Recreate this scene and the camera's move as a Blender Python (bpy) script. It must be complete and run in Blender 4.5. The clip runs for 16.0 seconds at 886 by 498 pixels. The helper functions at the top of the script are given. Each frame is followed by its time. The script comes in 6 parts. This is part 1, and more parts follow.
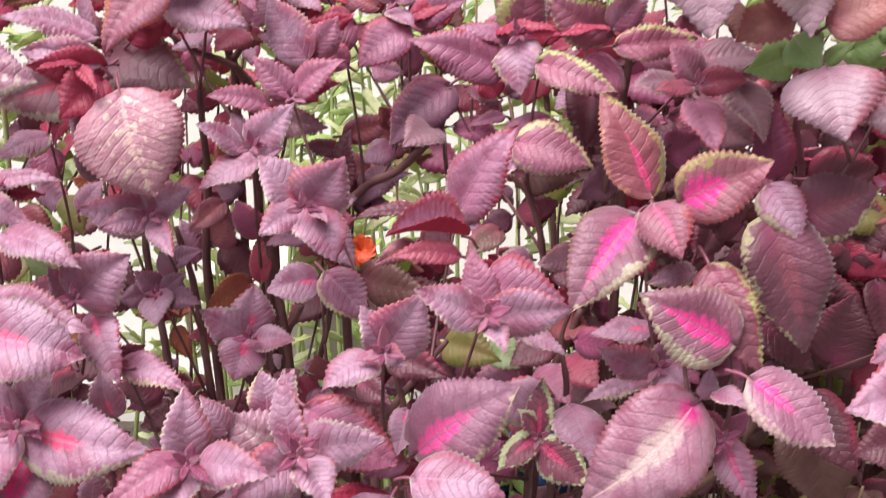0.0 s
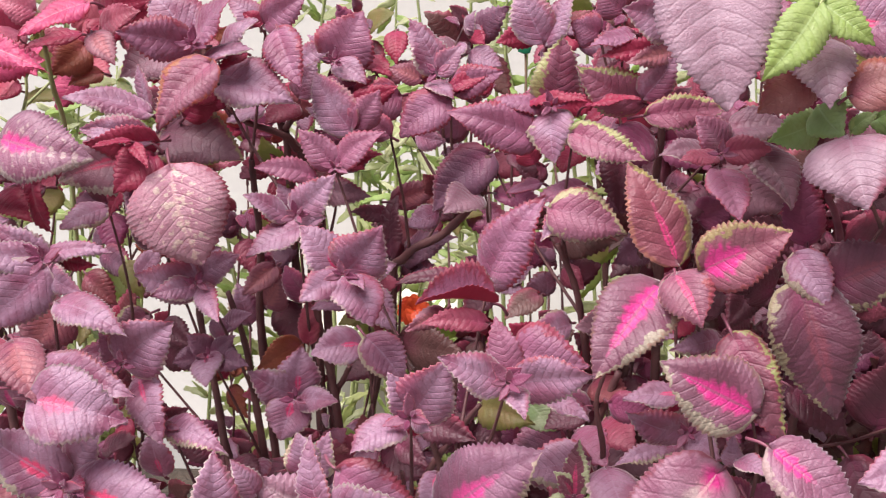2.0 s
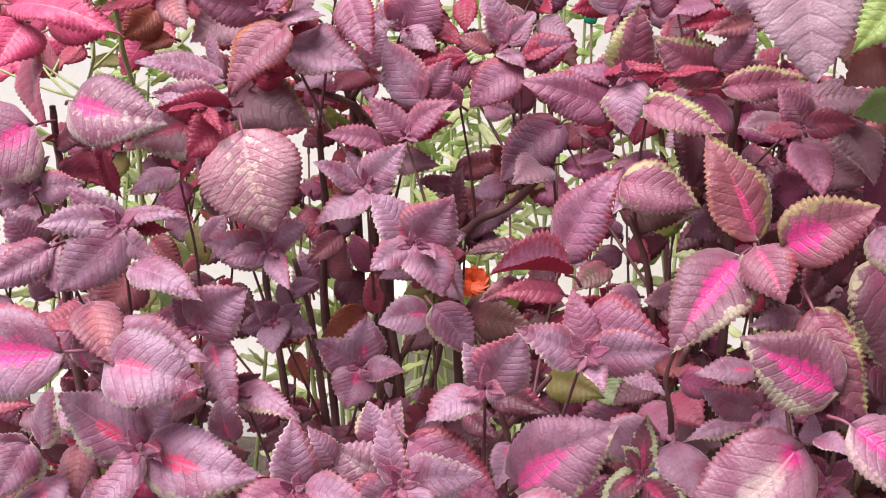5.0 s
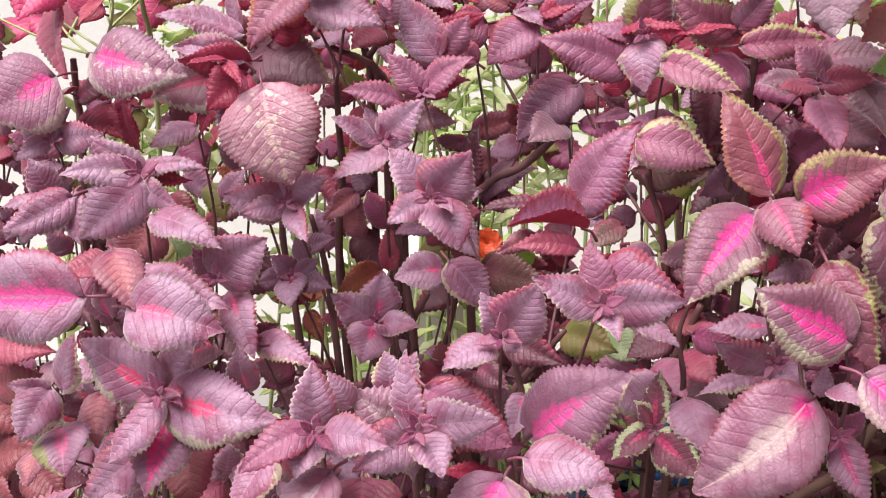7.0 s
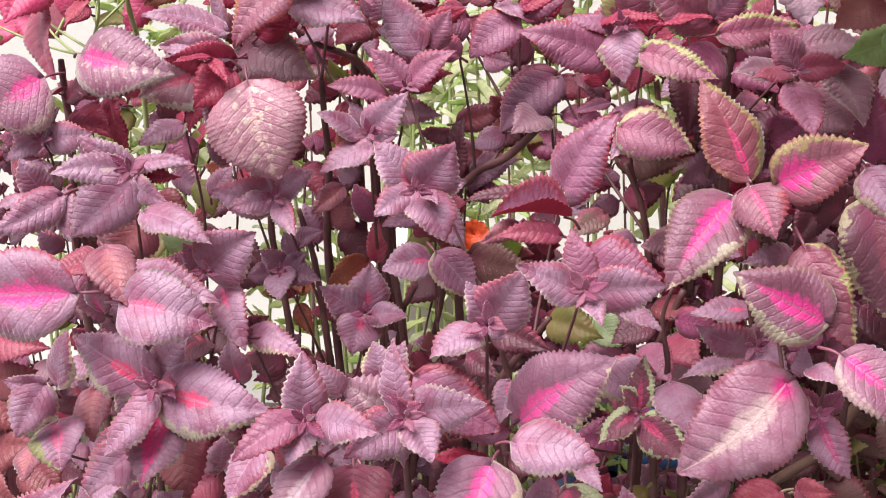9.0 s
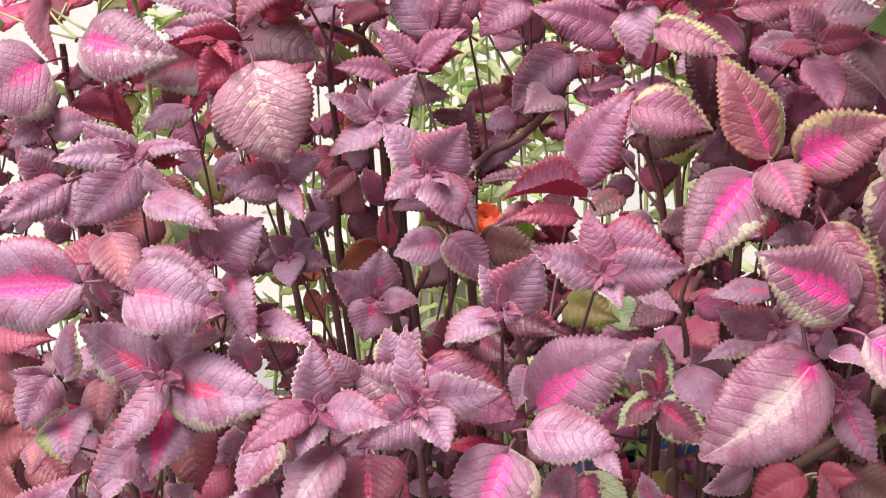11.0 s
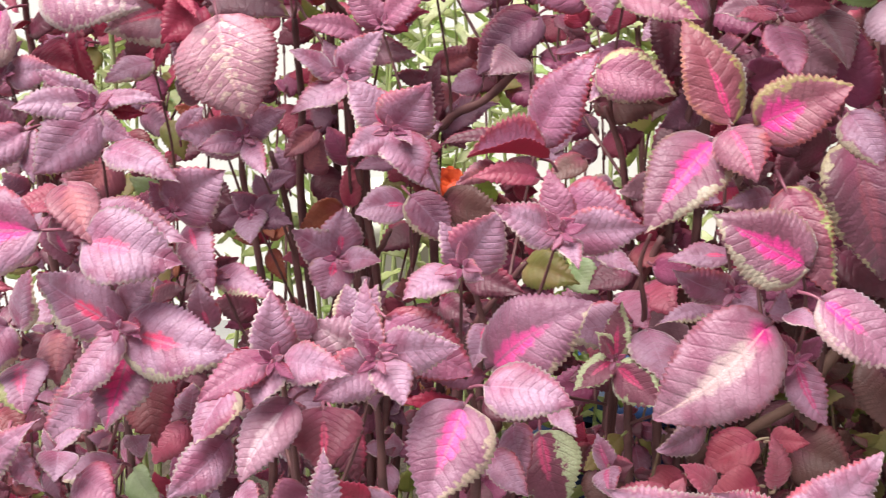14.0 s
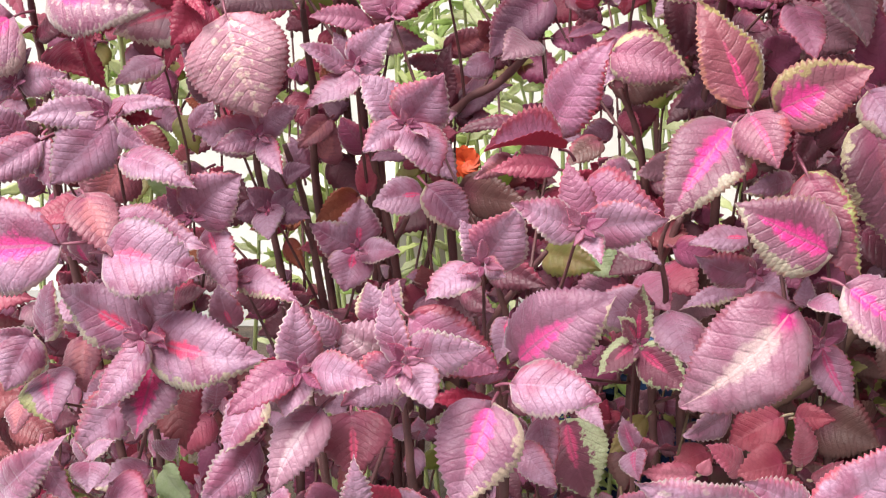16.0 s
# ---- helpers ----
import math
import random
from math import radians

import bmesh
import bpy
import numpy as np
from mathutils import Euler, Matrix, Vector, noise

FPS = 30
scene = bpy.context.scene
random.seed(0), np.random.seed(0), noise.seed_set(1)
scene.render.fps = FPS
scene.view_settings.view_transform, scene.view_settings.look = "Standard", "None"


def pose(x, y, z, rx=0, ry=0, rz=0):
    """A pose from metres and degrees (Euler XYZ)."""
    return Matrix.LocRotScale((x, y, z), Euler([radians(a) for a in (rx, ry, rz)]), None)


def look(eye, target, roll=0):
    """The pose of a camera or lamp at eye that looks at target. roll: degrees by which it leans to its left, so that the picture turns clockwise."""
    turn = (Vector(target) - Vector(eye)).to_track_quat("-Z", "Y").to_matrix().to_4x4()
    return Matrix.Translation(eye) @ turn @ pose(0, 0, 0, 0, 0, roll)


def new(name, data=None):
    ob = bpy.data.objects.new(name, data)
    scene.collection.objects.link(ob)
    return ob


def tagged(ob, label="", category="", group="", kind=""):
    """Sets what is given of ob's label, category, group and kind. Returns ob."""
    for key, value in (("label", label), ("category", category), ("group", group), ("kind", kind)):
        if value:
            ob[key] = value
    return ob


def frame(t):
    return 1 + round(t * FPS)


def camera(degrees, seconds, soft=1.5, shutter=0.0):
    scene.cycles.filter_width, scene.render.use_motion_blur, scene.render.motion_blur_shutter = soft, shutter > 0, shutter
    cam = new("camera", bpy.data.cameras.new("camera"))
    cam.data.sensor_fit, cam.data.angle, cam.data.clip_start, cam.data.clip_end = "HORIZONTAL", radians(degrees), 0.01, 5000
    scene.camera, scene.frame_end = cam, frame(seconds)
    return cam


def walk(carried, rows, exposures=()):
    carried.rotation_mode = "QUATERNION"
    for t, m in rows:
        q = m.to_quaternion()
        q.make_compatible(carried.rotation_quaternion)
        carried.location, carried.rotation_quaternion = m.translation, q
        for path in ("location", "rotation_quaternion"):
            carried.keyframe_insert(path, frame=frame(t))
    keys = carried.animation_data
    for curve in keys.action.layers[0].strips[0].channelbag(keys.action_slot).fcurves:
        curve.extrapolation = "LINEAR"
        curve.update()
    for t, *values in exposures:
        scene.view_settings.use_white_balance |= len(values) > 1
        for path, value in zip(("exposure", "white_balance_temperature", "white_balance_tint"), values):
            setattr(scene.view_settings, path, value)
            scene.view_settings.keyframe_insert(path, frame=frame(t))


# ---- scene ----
cam = camera(43.0, 16.0, soft=1.1, shutter=0.5)
LIGHT = 0.36  # stops over the whole walk
SKY, SUN = 0.080, 5.0
PATH = [
    (0, (0.03, 0.005, 1.067), (0.002, 1.951, 0.607), 0.1),
    (0.5, (0.056, -0.004, 1.089), (0.013, 1.95, 0.667), -0.9),
    (1, (0.077, -0.003, 1.092), (-0.025, 1.958, 0.713), -1.3),
    (1.5, (0.07, -0.014, 1.09), (-0.079, 1.945, 0.713), -1.1),
    (2, (0.075, -0.014, 1.087), (-0.121, 1.94, 0.707), -1.1),
    (2.5, (0.066, -0.019, 1.092), (-0.171, 1.931, 0.714), -0.9),
    (3, (0.056, -0.013, 1.087), (-0.195, 1.933, 0.7), -0.4),
    (3.5, (0.048, -0.009, 1.084), (-0.21, 1.931, 0.675), -0.4),
    (4, (0.051, -0.006, 1.084), (-0.202, 1.932, 0.663), -0.5),
    (6.3, (0.04, -0.02, 1.079), (-0.227, 1.915, 0.65), -0.2),
    (6.5, (0.04, -0.02, 1.075), (-0.226, 1.913, 0.636), -0.0),
    (7, (0.041, -0.024, 1.067), (-0.225, 1.904, 0.607), -0.0),
    (7.5, (0.04, -0.034, 1.061), (-0.241, 1.895, 0.614), -0.1),
    (8, (0.046, -0.042, 1.063), (-0.228, 1.889, 0.623), -0.3),
    (8.2, (0.051, -0.043, 1.065), (-0.214, 1.888, 0.617), -0.4),
    (10.3, (0.037, -0.026, 1.069), (-0.218, 1.899, 0.589), -1.6),
    (10.5, (0.04, -0.025, 1.063), (-0.219, 1.899, 0.58), -1.7),
    (11, (0.043, -0.02, 1.063), (-0.226, 1.899, 0.566), -1.9),
    (11.5, (0.04, -0.009, 1.049), (-0.22, 1.901, 0.516), -1.8),
    (12, (0.052, 0.011, 1.049), (-0.187, 1.918, 0.495), -1.9),
    (12.5, (0.046, 0.007, 1.047), (-0.187, 1.914, 0.492), -1.2),
    (13, (0.034, -0.001, 1.045), (-0.197, 1.905, 0.487), -0.1),
    (13.5, (0.04, -0.012, 1.056), (-0.181, 1.9, 0.509), 0.3),
    (14, (0.047, -0.024, 1.052), (-0.162, 1.89, 0.511), -0.2),
    (14.5, (0.097, -0.011, 1.07), (-0.07, 1.904, 0.519), -2.6),
    (15, (0.091, -0.01, 1.076), (-0.073, 1.896, 0.494), -3.0),
    (15.5, (0.054, -0.017, 1.082), (-0.149, 1.881, 0.483), -2.7),
    (16, (0.04, -0.014, 1.08), (-0.187, 1.873, 0.457), -2.5),
]
walk(cam, [(t, look(eye, target, roll)) for t, eye, target, roll in PATH], exposures=[(t, LIGHT + e, 6500, tint) for t, e, tint in ((0, 0.14, 10), (0.5, 0.05, 11), (1, -0.04, 12), (1.5, -0.12, 14), (2.5, -0.1, 15), (4, -0.06, 15), (7, 0.05, 12), (11, 0.11, 11), (12, 0.21, 9), (16, 0.25, 8))])

# ---- daylight: a bright overcast sky ----
world = bpy.data.worlds.new("overcast_sky")
scene.world = world
world.use_nodes = True
sky = world.node_tree.nodes.new("ShaderNodeTexSky")
sky.sky_type, sky.sun_disc = "NISHITA", False
sky.sun_elevation, sky.sun_rotation = radians(63), radians(223)
sky.air_density, sky.dust_density, sky.ozone_density = 1.0, 4.0, 0.6
world.node_tree.links.new(sky.outputs[0], world.node_tree.nodes["Background"].inputs[0])
world.node_tree.nodes["Background"].inputs[1].default_value = SKY
sun = new("sun", bpy.data.lights.new("sun", "SUN"))
sun.data.energy, sun.data.angle, sun.data.color = SUN, radians(46), (1.0, 0.965, 0.94)
sun.matrix_world = look((-0.6, -0.75, 1.9), (0, 0, 0))
sun.location = (-1.0, -3.0, 6.0)


# ---- materials ----
class Nodes:
    """Short names for building a node material."""

    def __init__(self, name, rough=0.5):
        self.mat = bpy.data.materials.new(name)
        self.mat.use_nodes = True
        self.tree = self.mat.node_tree
        self.bsdf = self.tree.nodes["Principled BSDF"]
        self.bsdf.inputs["Roughness"].default_value = rough

    def put(self, socket, value):
        if isinstance(value, bpy.types.NodeSocket):
            self.tree.links.new(value, socket)
        elif isinstance(value, tuple) and len(value) == 3 and socket.type == "RGBA":
            socket.default_value = (*value, 1)
        else:
            socket.default_value = value

    def math(self, op, a, b=0.0, c=0.0, clamp=False):
        n = self.tree.nodes.new("ShaderNodeMath")
        n.operation, n.use_clamp = op, clamp
        for s, v in zip(n.inputs, (a, b, c)):
            self.put(s, v)
        return n.outputs[0]

    def mix(self, f, a, b):
        n = self.tree.nodes.new("ShaderNodeMix")
        n.data_type = "RGBA"
        self.put(n.inputs[0], f)
        self.put(n.inputs[6], a)
        self.put(n.inputs[7], b)
        return n.outputs[2]

    def step(self, x, lo, hi):
        n = self.tree.nodes.new("ShaderNodeMapRange")
        n.interpolation_type = "SMOOTHSTEP"
        self.put(n.inputs[0], x)
        n.inputs[1].default_value, n.inputs[2].default_value = lo, hi
        return n.outputs[0]

    def noise(self, vector, scale, detail=3.0, w=None):
        n = self.tree.nodes.new("ShaderNodeTexNoise")
        n.noise_dimensions = "4D"
        self.put(n.inputs["Vector"], vector)
        n.inputs["Scale"].default_value, n.inputs["Detail"].default_value = scale, detail
        if w is not None:
            self.put(n.inputs["W"], w)
        return n.outputs[0]

    def bump(self, height, strength, distance=0.001):
        n = self.tree.nodes.new("ShaderNodeBump")
        n.inputs["Strength"].default_value, n.inputs["Distance"].default_value = strength, distance
        self.put(n.inputs["Height"], height)
        self.put(self.bsdf.inputs["Normal"], n.outputs[0])

    def let_light(self, colour, share):
        """Lets a share of the light pass through the thin skin."""
        t = self.tree.nodes.new("ShaderNodeBsdfTranslucent")
        t.inputs[0].default_value = (*colour, 1)
        s = self.tree.nodes.new("ShaderNodeMixShader")
        s.inputs[0].default_value = share
        self.put(s.inputs[1], self.bsdf.outputs[0])
        self.put(s.inputs[2], t.outputs[0])
        self.put(self.tree.nodes["Material Output"].inputs[0], s.outputs[0])

    def coords(self, which):
        return self.tree.nodes.new("ShaderNodeTexCoord").outputs[which]

    def chance(self):
        return self.tree.nodes.new("ShaderNodeObjectInfo").outputs["Random"]


def leaf_paint(name, body, alt, centre=None, heart=None, cw=0.3, c0=0.0, c1=0.5, rim=None, rw=0.2, edge=None, vein=None, fleck=None, side=0, sheen=0.6, rough=0.46, green=False):
    """Leaf skin: body colour in two tones, a ragged centre blaze, a ragged rim, a thin edge line, flecks and veins."""
    m = Nodes(name, rough)
    cast = (0.92, 0.92, 0.92) if green else (0.83, 0.732, 0.81)
    body, alt = tuple(k * f for k, f in zip(body, cast)), tuple(k * f for k, f in zip(alt, cast))
    uv = m.tree.nodes.new("ShaderNodeUVMap")
    uv.uv_map = "leaf"
    sep = m.tree.nodes.new("ShaderNodeSeparateXYZ")
    m.put(sep.inputs[0], uv.outputs[0])
    u = m.math("ABSOLUTE", m.math("MULTIPLY_ADD", sep.outputs[0], 2.0, -1.0))
    v = sep.outputs[1]
    rnd = m.math("MULTIPLY", m.chance(), 40.0)
    p = m.coords("Object")
    broad = m.noise(p, 45.0, 2.0, rnd)
    ragged = m.noise(p, 230.0, 4.0, rnd)
    fine = m.noise(p, 1500.0, 2.0, rnd)
    # side veins run forward from the midrib
    flat = m.tree.nodes.new("ShaderNodeUVMap")
    flat.uv_map = "flat"
    across = m.tree.nodes.new("ShaderNodeSeparateXYZ")
    m.put(across.inputs[0], flat.outputs[0])
    wide = m.math("ABSOLUTE", m.math("SUBTRACT", across.outputs[0], 0.5))
    q = m.math("MULTIPLY", m.math("SUBTRACT", v, m.math("MULTIPLY", m.math("POWER", wide, 1.15), 0.86)), 8.5)
    q = m.math("ADD", q, m.math("MULTIPLY_ADD", m.noise(p, 70.0, 2.0, rnd), 0.5, -0.25))
    saw = m.math("ABSOLUTE", m.math("SUBTRACT", m.math("FRACT", q), 0.5))
    line = m.math("MULTIPLY", m.step(saw, 0.36, 0.5), m.step(u, 1.0, 0.7))
    # the net of fine veins between them
    net = m.tree.nodes.new("ShaderNodeTexVoronoi")
    net.feature = "DISTANCE_TO_EDGE"
    m.put(net.inputs["Vector"], p)
    net.inputs["Scale"].default_value, net.inputs["Randomness"].default_value = 330.0, 0.9
    mesh = m.step(net.outputs["Distance"], 0.0, 0.30)
    rib = m.step(u, 0.055, 0.02)
    # body
    c = m.mix(m.step(broad, 0.32, 0.60), body, alt)
    c = m.mix(m.math("MULTIPLY", m.step(ragged, 0.45, 0.7), 0.35), c, tuple(0.72 * k for k in body))
    tint = m.math("MULTIPLY_ADD", m.chance(), 0.5, 0.0)
    c = m.mix(m.math("MULTIPLY", tint, 0.35), c, tuple(min(1.0, k * f) for k, f in zip(alt, (1.1, 0.9, 0.95))))
    if not green:
        c = m.mix(m.math("MULTIPLY", m.math("MULTIPLY", m.step(v, 0.42, 0.02), m.step(u, 0.9, 0.1)), 0.30), c, (0.44, 0.05, 0.17))
    if fleck:
        spots = m.math("ADD", m.noise(p, 210.0, 4.0, rnd), m.math("MULTIPLY_ADD", saw, -0.16, m.math("MULTIPLY_ADD", u, -0.16, 0.06)))
        c = m.mix(m.math("MULTIPLY", m.math("MULTIPLY", m.step(spots, 0.50, 0.60), m.step(u, 1.0, 0.5)), 0.85), c, fleck)
    lop = m.math("MULTIPLY", m.math("MULTIPLY_ADD", sep.outputs[0], 2.0, -1.0), side or 1.0)
    if not green and not centre:
        # Red towards the higher half: reddened margin, plus that half's shade put into colour.
        shade_flush = m.step(m.math("ADD", lop, m.math("MULTIPLY_ADD", ragged, 0.6, m.math("MULTIPLY_ADD", broad, 0.5, -0.55))), 0.45, 1.0)
        some = m.step(m.math("FRACT", m.math("MULTIPLY", m.chance(), 7.3)), 0.3, 0.6)
        c = m.mix(m.math("MULTIPLY", m.math("MULTIPLY", shade_flush, some), 0.75), c, (0.32, 0.035, 0.08))
    if rim:
        at = m.math("ADD", m.math("MAXIMUM", u, m.math("MULTIPLY_ADD", v, 1.6, -0.65)), m.math("MULTIPLY_ADD", ragged, 1.2, -0.6))
        at = m.math("ADD", at, m.math("MULTIPLY_ADD", broad, 1.1, -0.55))
        at = m.math("ADD", at, m.math("MULTIPLY_ADD", lop, 0.32 if side else 0.28, -0.08))
        c = m.mix(m.math("MULTIPLY", m.step(m.math("MULTIPLY_ADD", fine, 0.22, at), 1.05 - rw, 1.17 - rw), 0.9), c, m.mix(m.step(fine, 0.4, 0.62), rim, tuple(0.8 * k + 0.2 * b for k, b in zip(rim, body))))
    if centre:
        along = m.math("MULTIPLY", m.math("SUBTRACT", v, 0.5 * (c0 + c1)), 2.0 / (c1 - c0))
        reach = m.math("ADD", m.math("POWER", m.math("ABSOLUTE", along), 2.0), m.math("MULTIPLY", u, 1.0 / cw))
        reach = m.math("ADD", reach, m.math("MULTIPLY_ADD", ragged, 1.7, -0.85))
        reach = m.math("ADD", reach, m.math("MULTIPLY", saw, m.math("MULTIPLY_ADD", u, 2.4, 0.1)))
        c = m.mix(m.math("MULTIPLY", m.step(reach, 1.55, 0.70), m.math("MULTIPLY_ADD", fine, 0.5, 0.66), clamp=True), c, centre)
    if heart:
        near = m.math("ADD", m.math("MULTIPLY", v, 5.0), m.math("MULTIPLY_ADD", ragged, 0.8, m.math("MULTIPLY", u, 1.2)))
        c = m.mix(m.step(near, 1.5, 0.7), c, heart)
    # Dark vein grooves and net: some of the relief's shade is put into colour.
    dark = tuple(0.55 * k for k in body)
    c = m.mix(m.math("MULTIPLY", line, 0.18), c, dark)
    c = m.mix(m.math("MULTIPLY_ADD", mesh, -0.12, 0.12), c, dark)
    c = m.mix(m.math("MULTIPLY", rib, 0.55), c, vein or alt)
    if edge:
        c = m.mix(m.step(m.math("ADD", u, m.math("MULTIPLY_ADD", ragged, 0.5, -0.27)), 0.84, 0.99), c, edge if green else m.mix(m.step(m.math("MULTIPLY_ADD", sep.outputs[0], 2.0, -1.0), -0.2, 0.5), edge, m.mix(m.step(m.chance(), 0.3, 0.7), tuple(0.5 * k for k in edge), (0.34, 0.05, 0.085))))
    m.put(m.bsdf.inputs["Base Color"], c)
    m.put(m.bsdf.inputs["Roughness"], m.math("MULTIPLY_ADD", fine, 0.25, rough - 0.12))
    m.bsdf.inputs["Sheen Weight"].default_value = sheen
    m.bsdf.inputs["Sheen Roughness"].default_value = 0.4
    m.bsdf.inputs["Sheen Tint"].default_value = (1.0, 0.95, 0.99, 1)
    m.bsdf.inputs["Specular IOR Level"].default_value = 0.45
    relief = m.math("MULTIPLY_ADD", line, -0.6, m.math("MULTIPLY", fine, 0.3))
    relief = m.math("MULTIPLY_ADD", saw, -0.55, relief)
    relief = m.math("MULTIPLY_ADD", mesh, 0.36, relief)
    relief = m.math("MULTIPLY_ADD", ragged, 0.8, relief)
    m.bump(relief, 0.43, 0.0010)
    m.let_light((0.70, 0.82, 0.26) if green else (0.85, 0.12, 0.26), 0.36 if green else 0.12)
    return m.mat


def plain(name, a, b, scale=8.0, rough=0.6, bump=0.3, fine=200.0, distance=0.002, thin=None):
    """Two-tone rough surface with fine relief."""
    m = Nodes(name, rough)
    p = m.coords("Object")
    n = m.noise(p, scale, 5.0, m.math("MULTIPLY", m.chance(), 30.0))
    f = m.noise(p, fine, 4.0)
    c = m.mix(m.step(n, 0.35, 0.65), a, b)
    c = m.mix(m.math("MULTIPLY", f, 0.35), c, tuple(0.7 * k for k in a))
    m.put(m.bsdf.inputs["Base Color"], c)
    m.bump(m.math("ADD", f, m.math("MULTIPLY", n, 0.6)), bump, distance)
    if thin:
        m.let_light(thin, 0.45)
    return m.mat


PLUM_A, PLUM_B = (0.30, 0.095, 0.165), (0.48, 0.315, 0.415)
CREAM, PINK, RED = (0.46, 0.41, 0.30), (0.74, 0.035, 0.27), (0.30, 0.035, 0.05)
LIMEY, MOSS = (0.42, 0.46, 0.14), (0.30, 0.34, 0.11)

PLUM = leaf_paint("plum_leaf", PLUM_A, PLUM_B, rim=(0.30, 0.17, 0.20), rw=-0.12, edge=(0.56, 0.42, 0.40))
# Plum with shade put into its colour, for leaves deep in the hedge.
SHADEPLUM = leaf_paint("shaded_plum_leaf", (0.105, 0.030, 0.046), (0.145, 0.048, 0.070), sheen=0.12)
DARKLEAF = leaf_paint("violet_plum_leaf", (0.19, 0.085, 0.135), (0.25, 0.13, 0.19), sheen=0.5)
MAROON = leaf_paint("maroon_leaf", (0.33, 0.018, 0.055), (0.42, 0.045, 0.10), sheen=0.15)
ROSY = leaf_paint("rosy_leaf", (0.30, 0.095, 0.13), (0.40, 0.17, 0.20), centre=(0.45, 0.15, 0.17), cw=0.5, c0=0.0, c1=0.8)
ROSYPLUM = leaf_paint("rosy_plum_leaf", (0.32, 0.10, 0.17), (0.43, 0.19, 0.28), edge=(0.40, 0.06, 0.11))
ROSYRED = leaf_paint("rosy_red_leaf", (0.34, 0.055, 0.09), (0.44, 0.10, 0.15))
HOT = leaf_paint("blazed_leaf", (0.29, 0.115, 0.18), (0.40, 0.22, 0.295), centre=PINK, cw=0.26, c0=-0.3, c1=0.5, rim=(0.48, 0.34, 0.32), rw=0.03, side=-1.0)
HOTMID = leaf_paint("midrib_blazed_leaf", PLUM_A, PLUM_B, centre=(0.88, 0.06, 0.33), cw=0.27, c0=-0.2, c1=0.85, edge=(0.50, 0.33, 0.34))
HOTCREAM = leaf_paint("blazed_cream_edged_leaf", (0.21, 0.075, 0.115), (0.31, 0.16, 0.21), centre=PINK, cw=0.27, c0=-0.2, c1=0.75, rim=CREAM, rw=0.13, edge=(0.38, 0.22, 0.17), side=-1.0)
HOTYELLOW = leaf_paint("blazed_yellow_edged_leaf", (0.30, 0.09, 0.13), (0.38, 0.16, 0.19), centre=PINK, cw=0.5, c0=-0.2, c1=0.5, rim=(0.36, 0.30, 0.12), rw=0.16, edge=(0.40, 0.09, 0.10), side=1.0)
HOTRED = leaf_paint("hot_pink_leaf", (0.66, 0.05, 0.17), (0.80, 0.13, 0.28), edge=(0.55, 0.05, 0.10), vein=(0.8, 0.3, 0.35))
HOTFLECK = leaf_paint("flecked_blazed_leaf", (0.30, 0.115, 0.18), (0.43, 0.25, 0.32), centre=PINK, cw=0.25, c0=-0.3, c1=0.55, fleck=(0.56, 0.42, 0.40), rim=(0.46, 0.38, 0.34), rw=0.06, side=-1.0)
REDVEIN = leaf_paint("red_ribbed_cream_edged_leaf", (0.28, 0.13, 0.17), (0.40, 0.26, 0.30), centre=(0.62, 0.04, 0.13), cw=0.14, c0=-0.3, c1=0.8, rim=(0.52, 0.46, 0.38), rw=0.16, side=-1.0)
MOSSGREY = leaf_paint("moss_edged_grey_leaf", (0.23, 0.115, 0.15), (0.30, 0.18, 0.21), rim=(0.34, 0.32, 0.13), rw=0.12, edge=(0.42, 0.38, 0.2))
PINKRED = leaf_paint("pink_red_leaf", (0.60, 0.13, 0.21), (0.72, 0.27, 0.34))
REDLEAF = leaf_paint("red_leaf", (0.46, 0.065, 0.105), (0.56, 0.15, 0.19), sheen=0.1)
CREAMRIM = leaf_paint("cream_edged_plum_leaf", PLUM_A, PLUM_B, rim=CREAM, rw=0.03, edge=(0.55, 0.42, 0.30), side=-1.0)
RIMPINK = leaf_paint("moss_edged_pink_leaf", PLUM_A, PLUM_B, centre=(0.75, 0.12, 0.28), cw=0.25, c0=-0.1, c1=0.7, rim=MOSS, rw=0.16, side=-1.0)
REDRIM = leaf_paint("red_edged_plum_leaf", (0.29, 0.088, 0.155), (0.42, 0.20, 0.30), rim=(0.31, 0.045, 0.08), rw=0.07, edge=(0.36, 0.04, 0.07))
ORANGERIM = leaf_paint("orange_edged_plum_leaf", (0.28, 0.09, 0.13), (0.36, 0.14, 0.20), rim=(0.42, 0.15, 0.05), rw=0.10, edge=(0.42, 0.08, 0.05))
GREYPLUM = leaf_paint("grey_plum_leaf", (0.25, 0.125, 0.165), (0.32, 0.185, 0.22), edge=(0.52, 0.38, 0.37))
DUSTY = leaf_paint("flecked_dusty_leaf", (0.48, 0.23, 0.285), (0.60, 0.37, 0.41), fleck=(0.70, 0.54, 0.46), edge=(0.50, 0.16, 0.22), vein=(0.66, 0.40, 0.40))
PINKSPOT = leaf_paint("pink_spotted_plum_leaf", PLUM_A, PLUM_B, centre=(0.80, 0.05, 0.20), cw=0.14, c0=0.02, c1=0.4, edge=(0.52, 0.38, 0.37))
PLUMSPOT = leaf_paint("red_edged_spotted_leaf", PLUM_A, PLUM_B, centre=(0.82, 0.12, 0.26), cw=0.2, c0=0.05, c1=0.5, edge=(0.50, 0.36, 0.36))
